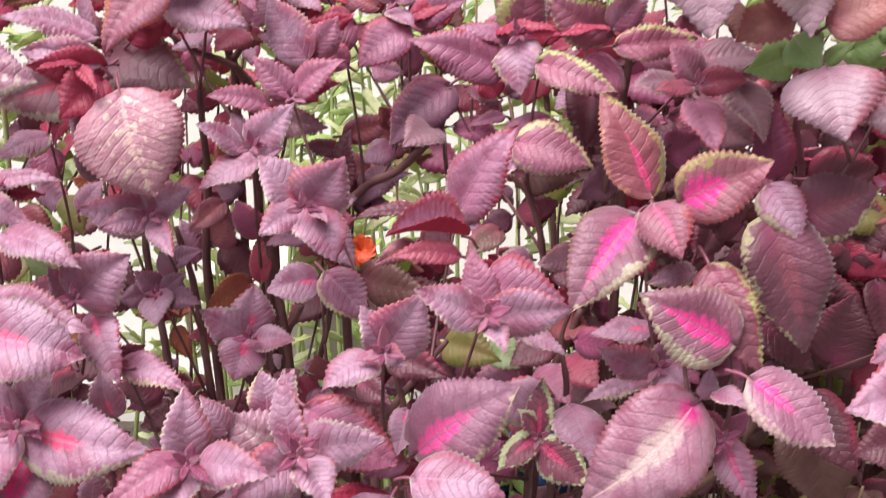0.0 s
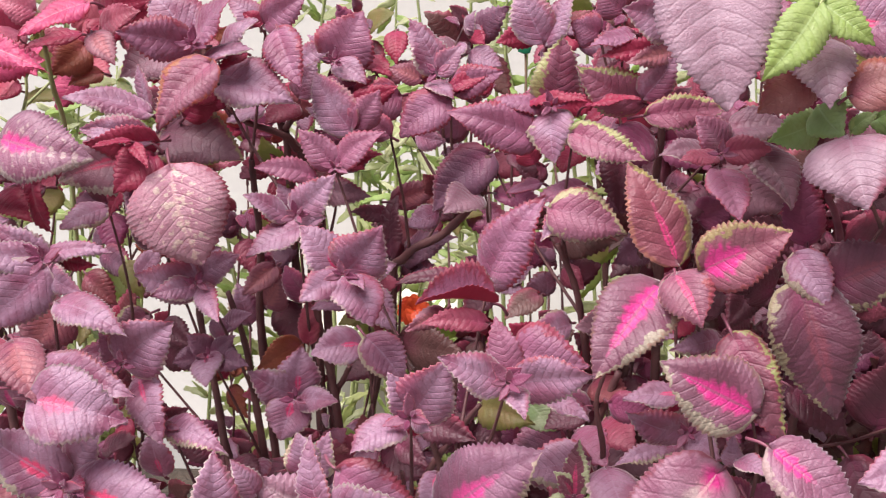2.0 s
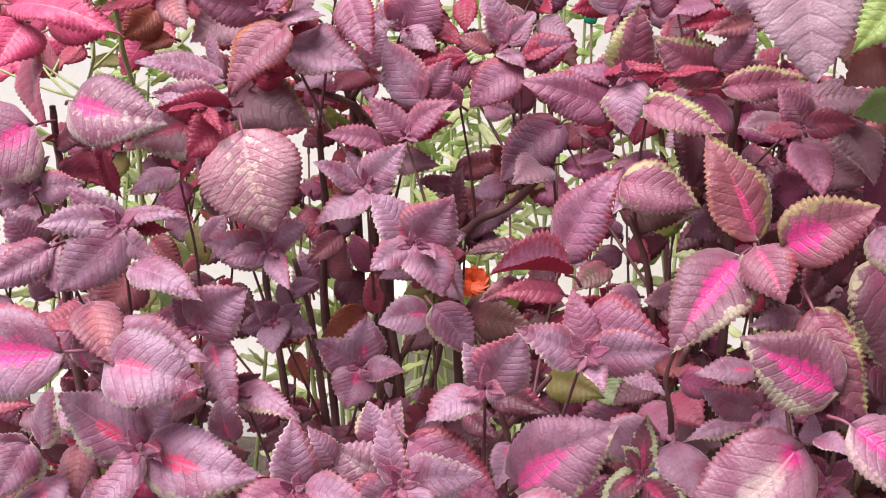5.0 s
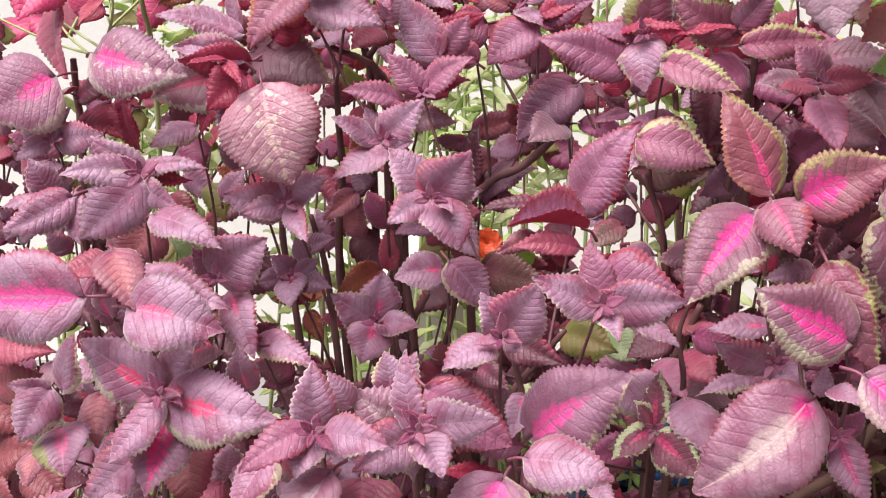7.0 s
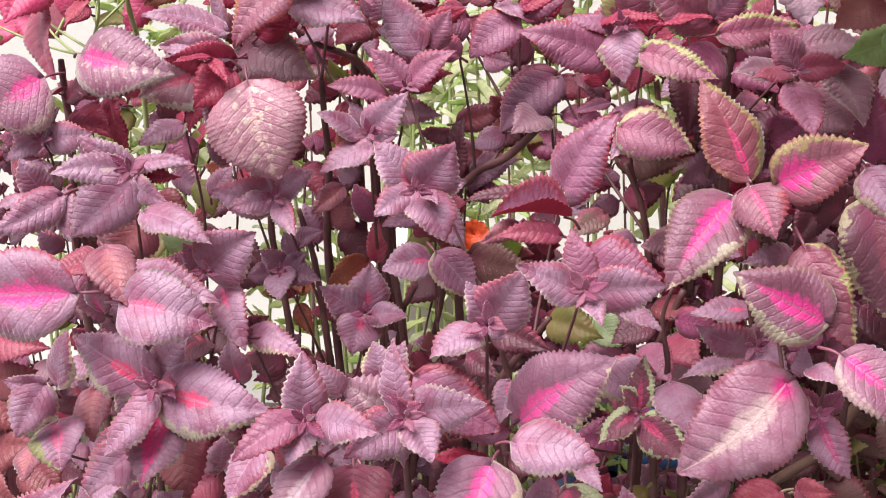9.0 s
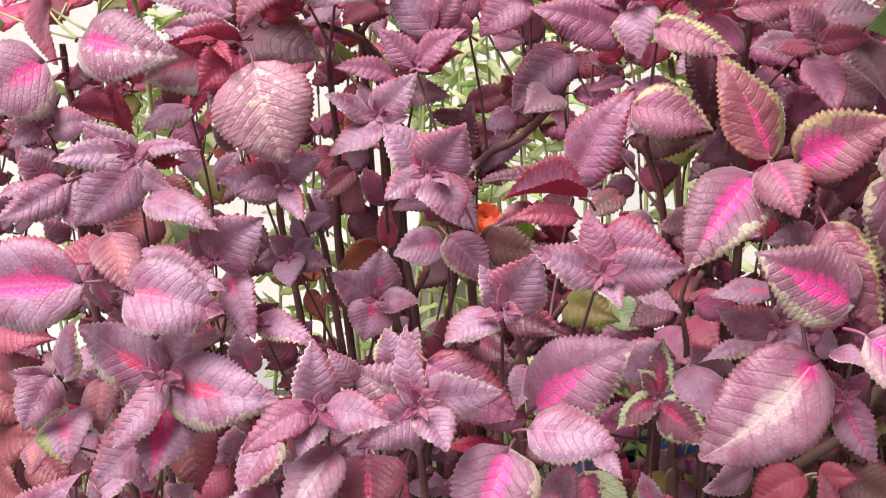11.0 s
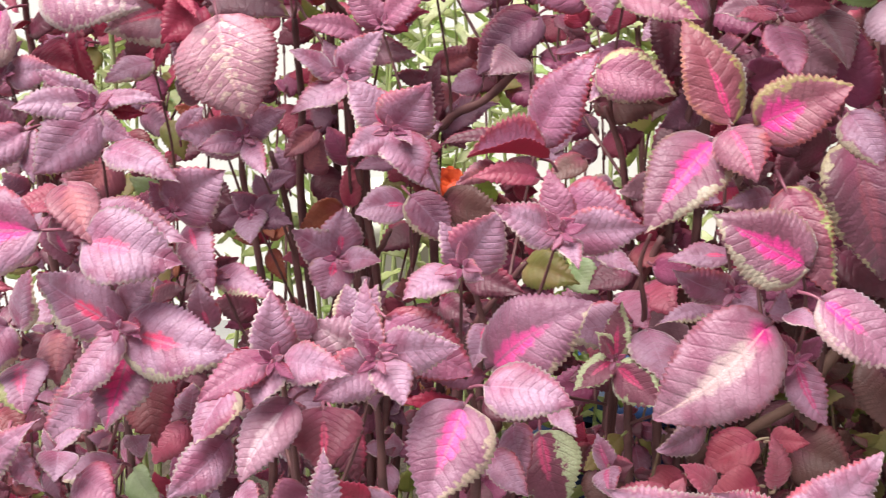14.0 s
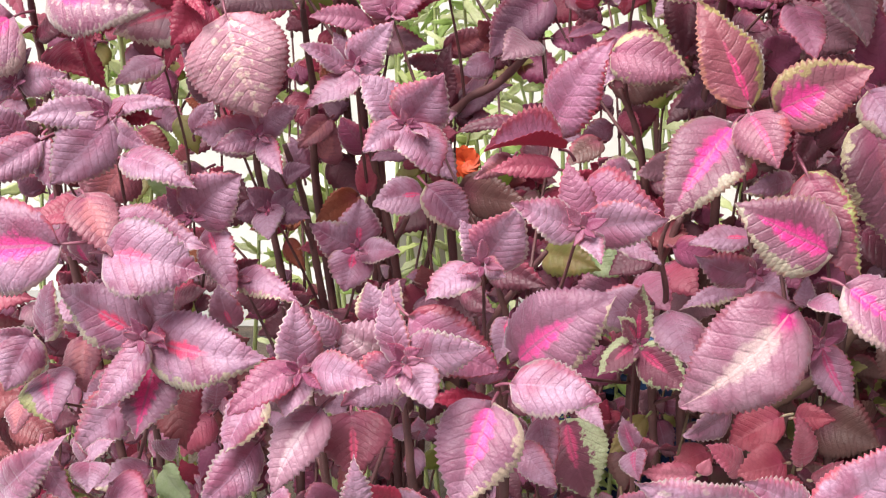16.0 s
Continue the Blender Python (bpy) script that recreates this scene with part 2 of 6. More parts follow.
FLECKED = leaf_paint("flecked_plum_leaf", PLUM_A, PLUM_B, fleck=(0.46, 0.36, 0.34), edge=(0.52, 0.38, 0.37))
SPOTMAROON = leaf_paint("spotted_maroon_leaf", (0.26, 0.06, 0.09), (0.32, 0.09, 0.13), centre=(0.80, 0.06, 0.18), cw=0.12, c0=0.2, c1=0.9)
GREENRIM = leaf_paint("green_edged_plum_leaf", (0.28, 0.08, 0.13), (0.39, 0.16, 0.22), rim=(0.40, 0.44, 0.16), rw=0.22, edge=(0.48, 0.40, 0.28))
GREENRIMDARK = leaf_paint("moss_edged_plum_leaf", (0.19, 0.06, 0.085), (0.25, 0.09, 0.12), rim=MOSS, rw=0.03, edge=RED)
YELLOWRIM = leaf_paint("yellow_edged_plum_leaf", (0.32, 0.10, 0.155), (0.42, 0.19, 0.26), rim=(0.52, 0.50, 0.26), rw=0.26, edge=(0.52, 0.42, 0.30), side=1.0)
SPEAR = leaf_paint("spear_leaf", (0.28, 0.075, 0.10), (0.36, 0.13, 0.15), centre=(0.85, 0.06, 0.26), cw=0.13, c0=-0.35, c1=0.55, rim=(0.40, 0.36, 0.11), rw=0.13, edge=(0.45, 0.18, 0.13), side=1.0)
ROSYMID = leaf_paint("rosy_midrib_leaf", (0.29, 0.10, 0.145), (0.38, 0.18, 0.23), centre=(0.72, 0.06, 0.20), cw=0.12, c0=-0.2, c1=0.95, rim=(0.36, 0.08, 0.09), rw=0.12, edge=(0.50, 0.20, 0.20))
# Cream-edged plum, its body darkened in colour for the shade it hangs in.
SHADERIM = leaf_paint("shaded_cream_edged_leaf", (0.15, 0.055, 0.08), (0.19, 0.075, 0.11), centre=(0.24, 0.06, 0.09), cw=0.2, c0=0.1, c1=0.8, rim=(0.46, 0.40, 0.24), rw=-0.06, side=-1.0)
MAGENTA = leaf_paint("magenta_leaf", (0.23, 0.04, 0.11), (0.33, 0.09, 0.18))
MAGMID = leaf_paint("magenta_midrib_leaf", PLUM_A, PLUM_B, centre=(0.55, 0.06, 0.20), cw=0.2, c0=-0.3, c1=0.8, edge=(0.52, 0.38, 0.37))
REDPLUM = leaf_paint("red_plum_leaf", (0.32, 0.05, 0.09), (0.40, 0.09, 0.14))
PALE_MAUVE = leaf_paint("pale_mauve_leaf", (0.41, 0.27, 0.32), (0.50, 0.37, 0.42), sheen=0.5, rough=0.45)
RUSTROSE = leaf_paint("rust_rose_leaf", (0.34, 0.13, 0.11), (0.42, 0.20, 0.18), rim=(0.32, 0.08, 0.04), rw=0.18)
PALE = leaf_paint("pale_blazed_leaf", (0.33, 0.13, 0.20), (0.50, 0.31, 0.375), centre=(0.62, 0.45, 0.45), heart=PINK, cw=0.24, c0=-0.15, c1=0.8, edge=(0.42, 0.13, 0.19), vein=(0.85, 0.55, 0.55))
PALEPINK = leaf_paint("pale_pink_leaf", (0.36, 0.17, 0.23), (0.46, 0.28, 0.34), centre=(0.62, 0.42, 0.48), cw=0.22, c0=0.1, c1=0.9)
PINKCREAM = leaf_paint("blazed_leaf_with_cream_teeth", (0.28, 0.115, 0.18), (0.39, 0.22, 0.30), centre=(0.88, 0.08, 0.36), cw=0.27, c0=-0.3, c1=0.62, rim=(0.52, 0.42, 0.30), rw=0.0, side=-1.0)
PINKCREAM_SMALL = leaf_paint("spotted_leaf_with_cream_teeth", PLUM_A, PLUM_B, centre=(0.84, 0.06, 0.18), cw=0.2, c0=0.12, c1=0.5, rim=(0.50, 0.46, 0.32), rw=0.02, side=-1.0)
STREAK = leaf_paint("streaked_leaf", (0.25, 0.095, 0.145), (0.34, 0.19, 0.26), centre=(0.84, 0.04, 0.26), cw=0.36, c0=-0.3, c1=0.95, edge=(0.45, 0.32, 0.30))
# Brown leaf, its colour kept low to stand in for shade as well.
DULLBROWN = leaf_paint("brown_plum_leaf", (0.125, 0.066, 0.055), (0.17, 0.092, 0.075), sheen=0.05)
OLIVE = leaf_paint("olive_leaf", (0.19, 0.17, 0.06), (0.27, 0.15, 0.08), sheen=0.1, green=True)
GREENCREAM = leaf_paint("green_cream_leaf", (0.20, 0.28, 0.14), (0.42, 0.46, 0.32), sheen=0.1, green=True)
LIME = leaf_paint("lime_leaf", (0.36, 0.52, 0.13), (0.48, 0.62, 0.24), sheen=0.2, vein=(0.6, 0.74, 0.38), green=True)
GREEN = leaf_paint("green_leaf", (0.26, 0.40, 0.15), (0.38, 0.52, 0.28), sheen=0.2, vein=(0.48, 0.62, 0.38), green=True)
PALEHERB = leaf_paint("pale_herb_leaf", (0.58, 0.60, 0.30), (0.70, 0.71, 0.46), sheen=0.2, green=True)
HERB = leaf_paint("herb_leaf", (0.40, 0.44, 0.15), (0.52, 0.55, 0.26), sheen=0.2, green=True)
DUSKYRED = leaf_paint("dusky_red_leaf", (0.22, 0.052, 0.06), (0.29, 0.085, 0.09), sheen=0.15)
RUST = leaf_paint("rust_leaf", (0.30, 0.085, 0.035), (0.38, 0.14, 0.07), sheen=0.1)
GREENEDGE = leaf_paint("broad_green_edged_leaf", (0.19, 0.055, 0.085), (0.26, 0.09, 0.13), centre=(0.66, 0.05, 0.18), cw=0.18, c0=-0.2, c1=0.55, rim=(0.52, 0.60, 0.34), rw=0.38)
UNDER = plain("leaf_underside", (0.30, 0.03, 0.06), (0.38, 0.055, 0.095), 60.0, 0.6, 0.2, 900.0, 0.0006, (0.95, 0.35, 0.45))
UNDER_GREEN = plain("green_underside", (0.30, 0.44, 0.18), (0.38, 0.52, 0.26), 60.0, 0.6, 0.2, 900.0, 0.0006, (0.75, 0.92, 0.45))
STEM = plain("dark_purple_stem", (0.11, 0.040, 0.046), (0.19, 0.080, 0.080), 40.0, 0.6, 0.4, 500.0, 0.001)
STEM_GREEN = plain("pale_green_stem", (0.34, 0.40, 0.15), (0.44, 0.48, 0.22), 30.0, 0.5, 0.2, 400.0, 0.001)
PETIOLE = plain("plum_petiole", (0.20, 0.06, 0.09), (0.30, 0.09, 0.14), 60.0, 0.5, 0.2, 600.0, 0.0006)
PETIOLE_PALE = plain("pale_petiole", (0.55, 0.40, 0.30), (0.60, 0.50, 0.34), 60.0, 0.5, 0.2, 600.0, 0.0006)
GREENS = (LIME, GREEN, OLIVE, GREENCREAM, HERB, PALEHERB)


# ---- builders ----
def mesh_object(name, verts, faces, mats, parent=None, label="", index=None, smooth=True):
    me = bpy.data.meshes.new(name)
    me.from_pydata(verts, [], faces)
    for mat in mats:
        me.materials.append(mat)
    if index is not None:
        me.polygons.foreach_set("material_index", index)
    me.polygons.foreach_set("use_smooth", [smooth] * len(faces))
    me.update()
    ob = new(name, me)
    if parent is not None:
        ob.parent = parent
    if label:
        tagged(ob, label)
    return ob


def glide(points, steps=8):
    """Smooth curve through the points (Catmull-Rom)."""
    p = [Vector(q) for q in points]
    p = [2 * p[0] - p[1]] + p + [2 * p[-1] - p[-2]]
    out = []
    for i in range(1, len(p) - 2):
        a, b, c, d = p[i - 1 : i + 3]
        for k in range(steps):
            t = k / steps
            out.append(0.5 * (2 * b + (c - a) * t + (2 * a - 5 * b + 4 * c - d) * t * t + (3 * b - a - 3 * c + d) * t ** 3))
    return out + [p[-2]]


def tube(path, radii, sides=8, verts=None, faces=None, knots=0.0):
    """Adds a tapered tube along the path to verts and faces; knots swells it at leaf joints."""
    verts = [] if verts is None else verts
    faces = [] if faces is None else faces
    first = len(verts)
    n = len(path)
    side = Vector((1, 0, 0))
    for i, q in enumerate(path):
        d = (path[min(i + 1, n - 1)] - path[max(i - 1, 0)]).normalized()
        side = (side - d * side.dot(d)).normalized()
        up = d.cross(side)
        f = i / max(1, n - 1)
        r = radii[0] + (radii[1] - radii[0]) * f
        r *= 1 + knots * (1 if i % 5 == 0 else 0)
        for k in range(sides):
            a = 2 * math.pi * k / sides
            verts.append(q + side * (r * math.cos(a)) + up * (r * math.sin(a)))
    for i in range(n - 1):
        for k in range(sides):
            a, b = first + i * sides + k, first + i * sides + (k + 1) % sides
            faces.append((a, b, b + sides, a + sides))
    faces.append(tuple(range(first + sides - 1, first - 1, -1)))
    faces.append(tuple(range(first + (n - 1) * sides, first + n * sides)))
    return verts, faces


chance = random.Random(11)


def plant(name, x, y, label, category, group):
    ob = new(name)
    ob.location = (x, y, 0.0)
    ob.empty_display_size = 0.05
    return tagged(ob, label, category, group)


WOOD = {}
RISEN = []


def shoot(grown, node):
    """A woody stem up to a node: the first ones rise from the plant's foot, later ones branch off an older stem."""
    foot = Vector((grown.location.x, grown.location.y, 0.0))
    end = Vector(node) - foot
    wood = WOOD.setdefault(grown.name, [])
    sway = chance.uniform(-0.018, 0.018)
    older = [q for q in wood if 0.05 < end.z - q.z < 0.38 and (q - end).length < 0.42]
    if not older and len(wood) > 60:
        older = sorted((q for q in wood if end.z - q.z > 0.08), key=lambda q: (q - end).length)[:6]
    if older:
        start = min(older, key=lambda q: (q - end).length + abs(end.z - q.z - 0.13))
        far = (end - start).length
        path = glide([start, start.lerp(end, 0.5) + Vector((sway * 0.3, 0.08 * far, -0.05 * far)), end + Vector((0, 0.004, 0))], 8)
        radii = (0.0015, 0.0009)
    else:
        x, y, z = end
        path = glide([(0.012 * chance.uniform(-1, 1), 0.012 * chance.uniform(-1, 1), 0.0), (0.35 * x + sway, 0.2 * y + 0.03, 0.42 * z),
                      (0.8 * x + sway, 0.62 * y + 0.02, z - 0.16), (x - 0.2 * sway, y + 0.022, z - 0.055), (x, y + 0.006, z)], 7)
        radii = (0.0046, 0.0016) if "pink" not in grown.name else (0.003, 0.0018)
    wood.extend(path)
    verts, faces = tube(path, radii, 8, knots=0.16)
    kind = grown.name.split(".")[0]
    return mesh_object("stem", verts, faces, [{"green_shrub": PETIOLE, "pink_coleus": STEM_GREEN}.get(kind, STEM)], grown)


def rise(grown, a, b, c, d, thick):
    """A main stem through four places from the top down, and on to the plant's foot."""
    foot = Vector((grown.location.x, grown.location.y, 0.0))
    p = [Vector(q) - foot for q in (a, b, c, d)]
    low = Vector((0.015 * chance.uniform(-1, 1), 0.015 * chance.uniform(-1, 1), 0.0))
    knee = p[3] + 0.45 * (p[3] - p[2]) + Vector((0, 0.012, -0.045))
    path = glide([low, low.lerp(knee, 0.6) + Vector((0, 0.02, 0.0)), knee, p[3], p[2], p[1], p[0]], 7)
    WOOD.setdefault(grown.name, []).extend(path)
    RISEN.append((grown, path))
    verts, faces = tube(path, (max(0.0046, 0.64 * thick), 0.56 * thick), 9, knots=0.14)
    return mesh_object("stem", verts, faces, [STEM], grown)


def leaf(stalk, paint, base, tip, width, roll, arch, stalked=True, cols=12, most=24, full=0.0, taper=0.0, cup=0.0):
    """A toothed leaf of two skins from base to tip, with midrib fold, quilted veins, wavy teeth and a petiole."""
    base, tip = Vector(base), Vector(tip)
    along = tip - base
    length = along.length
    along.normalize()
    out = Vector((0, -1, 0.45))
    normal = (out - along * out.dot(along)).normalized()
    normal = Matrix.Rotation(radians(-roll), 3, along) @ normal
    across = along.cross(normal)
    teeth = max(min(9, most), min(most, round(length / 0.0036)))
    rows = teeth * 3
    calm = min(1.0, 0.06 / width)
    fold, droop = calm * chance.uniform(0.20, 0.50), calm * chance.uniform(0.05, 0.30)
    wave, phase = chance.uniform(0.016, 0.042), chance.uniform(0, 6.28)
    bow = chance.uniform(-0.05, 0.05)
    i, j = np.meshgrid(np.arange(rows + 1), np.arange(cols + 1), indexing="ij")
    v = i / rows
    u = 2.0 * j / cols - 1
    u = np.sign(u) * np.abs(u) ** 0.9
    a = np.abs(u)
    p, q = full or chance.uniform(0.44, 0.60), taper or chance.uniform(0.98, 1.22)
    shape = np.maximum(v, 1e-4) ** p * np.maximum(1 - v, 0) ** q
    shape = shape / ((p / (p + q)) ** p * (q / (p + q)) ** q)
    tooth = np.array([0.0, 1.0, 0.55])[i % 3]
    half = shape * width / 2
    half = half + tooth * min(0.038, 0.60 / teeth) * length * np.minimum(1, 8 * v * (1 - v)) * np.minimum(1, 3.2 * (1 - v) + 0.1) * (0.6 + 0.4 * np.sin(5 * v + phase) ** 2)
    half = np.where((i == 0) | (i == rows), 0.0006, half)
    x = u * half + bow * length * 4 * v * (1 - v)
    y = v * length + tooth * (a ** 6) * 0.3 / teeth * length - a ** 2 * 0.075 * length * np.exp(-((v / 0.16) ** 2))
    z = cup * half * a ** 2 + half * a * fold - half * a ** 3 * (0.55 * fold + droop)
    z = z + arch * length * 4 * v * (1 - v) - 0.06 * length * v ** 5
    z = z + wave * length * a ** 2 * np.sin(11 * v + phase + (u > 0) * 2.1)
    drift = chance.uniform(0.02, 0.05) * np.sin(5 * v + 4 * u + 3 * phase) + chance.uniform(0.01, 0.03) * np.sin(13 * v - 6 * u + phase)
    quilt = np.abs(np.sin(math.pi * 8.5 * (v + 0.4 * drift - 0.86 * (a * half / length) ** 1.15)))
    z = z + 0.007 * length * a * np.sin(9 * v + 2.3 * phase) * np.sin(3.1 * u + phase)
    z = z + 0.0035 * length * np.sin(23 * v + 5 * u + 1.7 * phase) * np.sin(7 * u - 9 * v + phase) * np.minimum(1, 4 * a)
    z = z + 0.0062 * length * (quilt - 0.6) * np.minimum(1, a * 5) * (1 - a ** 4) * np.minimum(1, 6 * v) * np.minimum(1, 5 * (1 - v))
    n = (rows + 1) * (cols + 1)
    top = np.stack([x, y, z], -1).reshape(-1, 3)
    low = top - np.array([0, 0, 0.00045])
    k = (i[:-1, :-1] * (cols + 1) + j[:-1, :-1]).reshape(-1)
    quads = np.stack([k, k + 1, k + cols + 2, k + cols + 1], 1)
    under = quads[:, ::-1] + n
    ring = np.concatenate([np.arange(rows) * (cols + 1), rows * (cols + 1) + np.arange(cols), (np.arange(rows, 0, -1)) * (cols + 1) + cols, np.arange(cols, 0, -1)])
    nxt = np.roll(ring, -1)
    rimf = np.stack([ring, nxt, nxt + n, ring + n], 1)
    faces = np.concatenate([quads, under, rimf]).tolist()
    index = [0] * len(quads) + [1] * len(under) + [0] * len(rimf)
    verts = np.concatenate([top, low]).tolist()
    count = len(verts)
    if stalked:
        back = length * chance.uniform(0.24, 0.40)
        tv, tf = tube(glide([(0, 0.02 * length, -0.001), (0, -0.4 * back, -0.003), (0, -0.8 * back, -0.4 * back - 0.004)], 4 if cols > 6 else 2), (0.0009, 0.0013), 6 if cols > 6 else 4)
        verts += [tuple(q) for q in tv]
        faces += [tuple(count + w for w in f) for f in tf]
        index += [2] * len(tf)
    green = paint in GREENS
    pale_stalk = paint in (REDLEAF, PINKRED)
    ob = mesh_object("leaf", verts, faces, [paint, UNDER_GREEN if green else UNDER, STEM_GREEN if green else PETIOLE_PALE if pale_stalk else PETIOLE], stalk, index=index)
    uvs = np.zeros((len(verts), 2))
    upper = 1 if across.z >= 0 else -1  # the half that lies higher has the larger u
    flat = np.stack([(upper * u + 1) / 2, v], -1).reshape(-1, 2)
    uvs[:n], uvs[n : 2 * n] = flat, flat
    layer = ob.data.uv_layers.new(name="leaf")
    loops = np.zeros(len(ob.data.loops), dtype=np.int32)
    ob.data.loops.foreach_get("vertex_index", loops)
    layer.data.foreach_set("uv", uvs[loops].reshape(-1))
    true = np.stack([0.5 + u * half / length, v], -1).reshape(-1, 2)
    uvs[:n], uvs[n : 2 * n] = true, true
    layer = ob.data.uv_layers.new(name="flat")
    layer.data.foreach_set("uv", uvs[loops].reshape(-1))
    turn = Matrix((across, along, normal)).transposed().to_4x4()
    place = Matrix.Translation(base) @ turn
    ob.matrix_basis = Matrix.Translation(-stalk.parent.location) @ place if stalk.parent else place
    return ob


def bud(stalk, x, y, z, size):
    """The crinkled young leaves at the heart of a shoot."""
    spin = chance.uniform(0, 90)
    for k in range(6):
        a = radians(spin + 60 * k + chance.uniform(-12, 12))
        n = size * (1.0 if k % 2 else 0.65) * chance.uniform(0.8, 1.15)
        d = Vector((math.cos(a), -0.3 - 0.35 * (k % 2 == 0), 0.8 * math.sin(a) + 0.35)).normalized()
        b = Vector((x, y - 0.003, z))
        leaf(stalk, chance.choice((MAGENTA, MAGENTA, ROSYPLUM)), b + d * 0.002, b + d * n, 0.42 * n, chance.uniform(-25, 25), -0.05, False, 6, 7)


GAPS = []


def gap(x, z, r):
    GAPS.append((x, z, r))


# ---- ground and wall ----
def box_part(name, x0, x1, y0, y1, z0, z1, mat, parent=None, label=""):
    v = [(x, y, z) for z in (z0, z1) for y in (y0, y1) for x in (x0, x1)]
    f = [(0, 2, 3, 1), (4, 5, 7, 6), (0, 1, 5, 4), (2, 6, 7, 3), (0, 4, 6, 2), (1, 3, 7, 5)]
    return mesh_object(name, v, f, [mat], parent, label, smooth=False)


CONCRETE = plain("grey_concrete", (0.20, 0.195, 0.185), (0.27, 0.26, 0.245), 1.3, 0.85, 0.4, 90.0, 0.003)
SOIL = plain("dark_soil", (0.035, 0.025, 0.018), (0.075, 0.052, 0.036), 9.0, 0.95, 0.9, 60.0, 0.02)
WHITEWASH = plain("whitewashed_plaster", (0.80, 0.78, 0.735), (0.85, 0.83, 0.78), 1.1, 0.9, 0.35, 60.0, 0.003)
ground = box_part("ground", -60, 60, -60, 60, -0.3, 0.0, CONCRETE)
tagged(ground, "weathered grey concrete yard floor around the hedge", "ground", kind="structure")


def soil_bed():
    nx, ny = 96, 62
    v = []
    for b in range(ny + 1):
        for a in range(nx + 1):
            x, y = -1.9 + 3.1 * a / nx, 0.62 + 2.0 * b / ny
            rise = min(1, 4 * b / ny, 4 * (1 - b / ny), 8 * a / nx, 8 * (1 - a / nx))
            v.append((x, y, 0.004 + 0.06 * rise + 0.03 * rise * noise.noise((x * 9, y * 9, 1)) + 0.012 * rise * noise.noise((x * 40, y * 40, 2))))
    f = [(b * (nx + 1) + a, b * (nx + 1) + a + 1, (b + 1) * (nx + 1) + a + 1, (b + 1) * (nx + 1) + a) for b in range(ny) for a in range(nx)]
    return tagged(mesh_object("soil_bed", v, f, [SOIL]), "dark crumbly soil bed under the coleus hedge", "soil", kind="structure")


soil_bed()
wall = box_part("wall_north", -6, 6, 2.9, 3.1, 0.0, 2.6, WHITEWASH)
tagged(wall, "whitewashed plaster garden wall behind the plants", "wall", kind="structure")
# Wall out of view, added to cut the sky light from the right.
east = box_part("wall_east", 1.3, 1.5, -2.5, 2.9, 0.0, 3.2, plain("grey_brown_plaster", (0.20, 0.17, 0.14), (0.27, 0.23, 0.19), 1.4, 0.9, 0.4, 60.0, 0.003))
tagged(east, "unseen grey-brown wall added to block sky light from the right", "wall", kind="structure")


# ---- the hedge, plant by plant ----
grown = plant("coleus_plant", -0.4, 0.98, "bushy purple coleus with serrated plum leaves and dark stems", "coleus", "coleus plants of the hedge")
rise(grown, (-0.368, 0.820, 1.009), (-0.372, 0.830, 0.979), (-0.375, 0.840, 0.946), (-0.384, 0.850, 0.859), 0.0045)
stalk = shoot(grown, (-0.352, 0.680, 0.740))  # left low
leaf(stalk, DUSKYRED, (-0.423, 0.740, 0.757), (-0.385, 0.729, 0.734), 0.045, 7, 0.05)
leaf(stalk, DUSKYRED, (-0.426, 0.740, 0.710), (-0.374, 0.721, 0.725), 0.049, 12, 0.06)
leaf(stalk, DUSKYRED, (-0.407, 0.740, 0.686), (-0.355, 0.731, 0.684), 0.038, -8, 0.09)
leaf(stalk, DUSKYRED, (-0.414, 0.720, 0.691), (-0.379, 0.697, 0.686), 0.032, -12, 0.04)
leaf(stalk, CREAMRIM, (-0.316, 0.660, 0.796), (-0.308, 0.662, 0.836), 0.030, 25, 0.03)
leaf(stalk, CREAMRIM, (-0.326, 0.660, 0.796), (-0.340, 0.640, 0.765), 0.033, 17, 0.04)
leaf(stalk, RIMPINK, (-0.324, 0.670, 0.764), (-0.310, 0.639, 0.743), 0.041, 4, 0.09)
leaf(stalk, PLUM, (-0.326, 0.660, 0.796), (-0.354, 0.655, 0.800), 0.014, 15, 0.05)
leaf(stalk, ROSYRED, (-0.380, 0.690, 0.820), (-0.327, 0.674, 0.819), 0.031, 2, 0.09)
leaf(stalk, DUSKYRED, (-0.389, 0.700, 0.782), (-0.346, 0.687, 0.796), 0.031, -14, 0.07)
leaf(stalk, ROSY, (-0.352, 0.680, 0.740), (-0.353, 0.663, 0.721), 0.027, -20, 0.02)
leaf(stalk, ROSY, (-0.307, 0.700, 0.778), (-0.299, 0.669, 0.752), 0.027, 4, 0.07)
leaf(stalk, DUSKYRED, (-0.241, 0.690, 0.751), (-0.227, 0.658, 0.713), 0.045, -9, 0.07)
leaf(stalk, DUSKYRED, (-0.376, 0.720, 0.708), (-0.345, 0.701, 0.691), 0.037, 12, 0.08)
stalk = shoot(grown, (-0.359, 0.760, 0.953))  # left mid
bud(stalk, -0.356, 0.754, 0.955, 0.012)
leaf(stalk, PLUM, (-0.361, 0.760, 0.955), (-0.386, 0.750, 0.940), 0.017, 3, 0.07)
leaf(stalk, PLUM, (-0.371, 0.780, 0.950), (-0.392, 0.769, 0.966), 0.019, 28, 0.08)
leaf(stalk, DARKLEAF, (-0.359, 0.760, 0.953), (-0.348, 0.766, 0.978), 0.018, 25, 0.04)
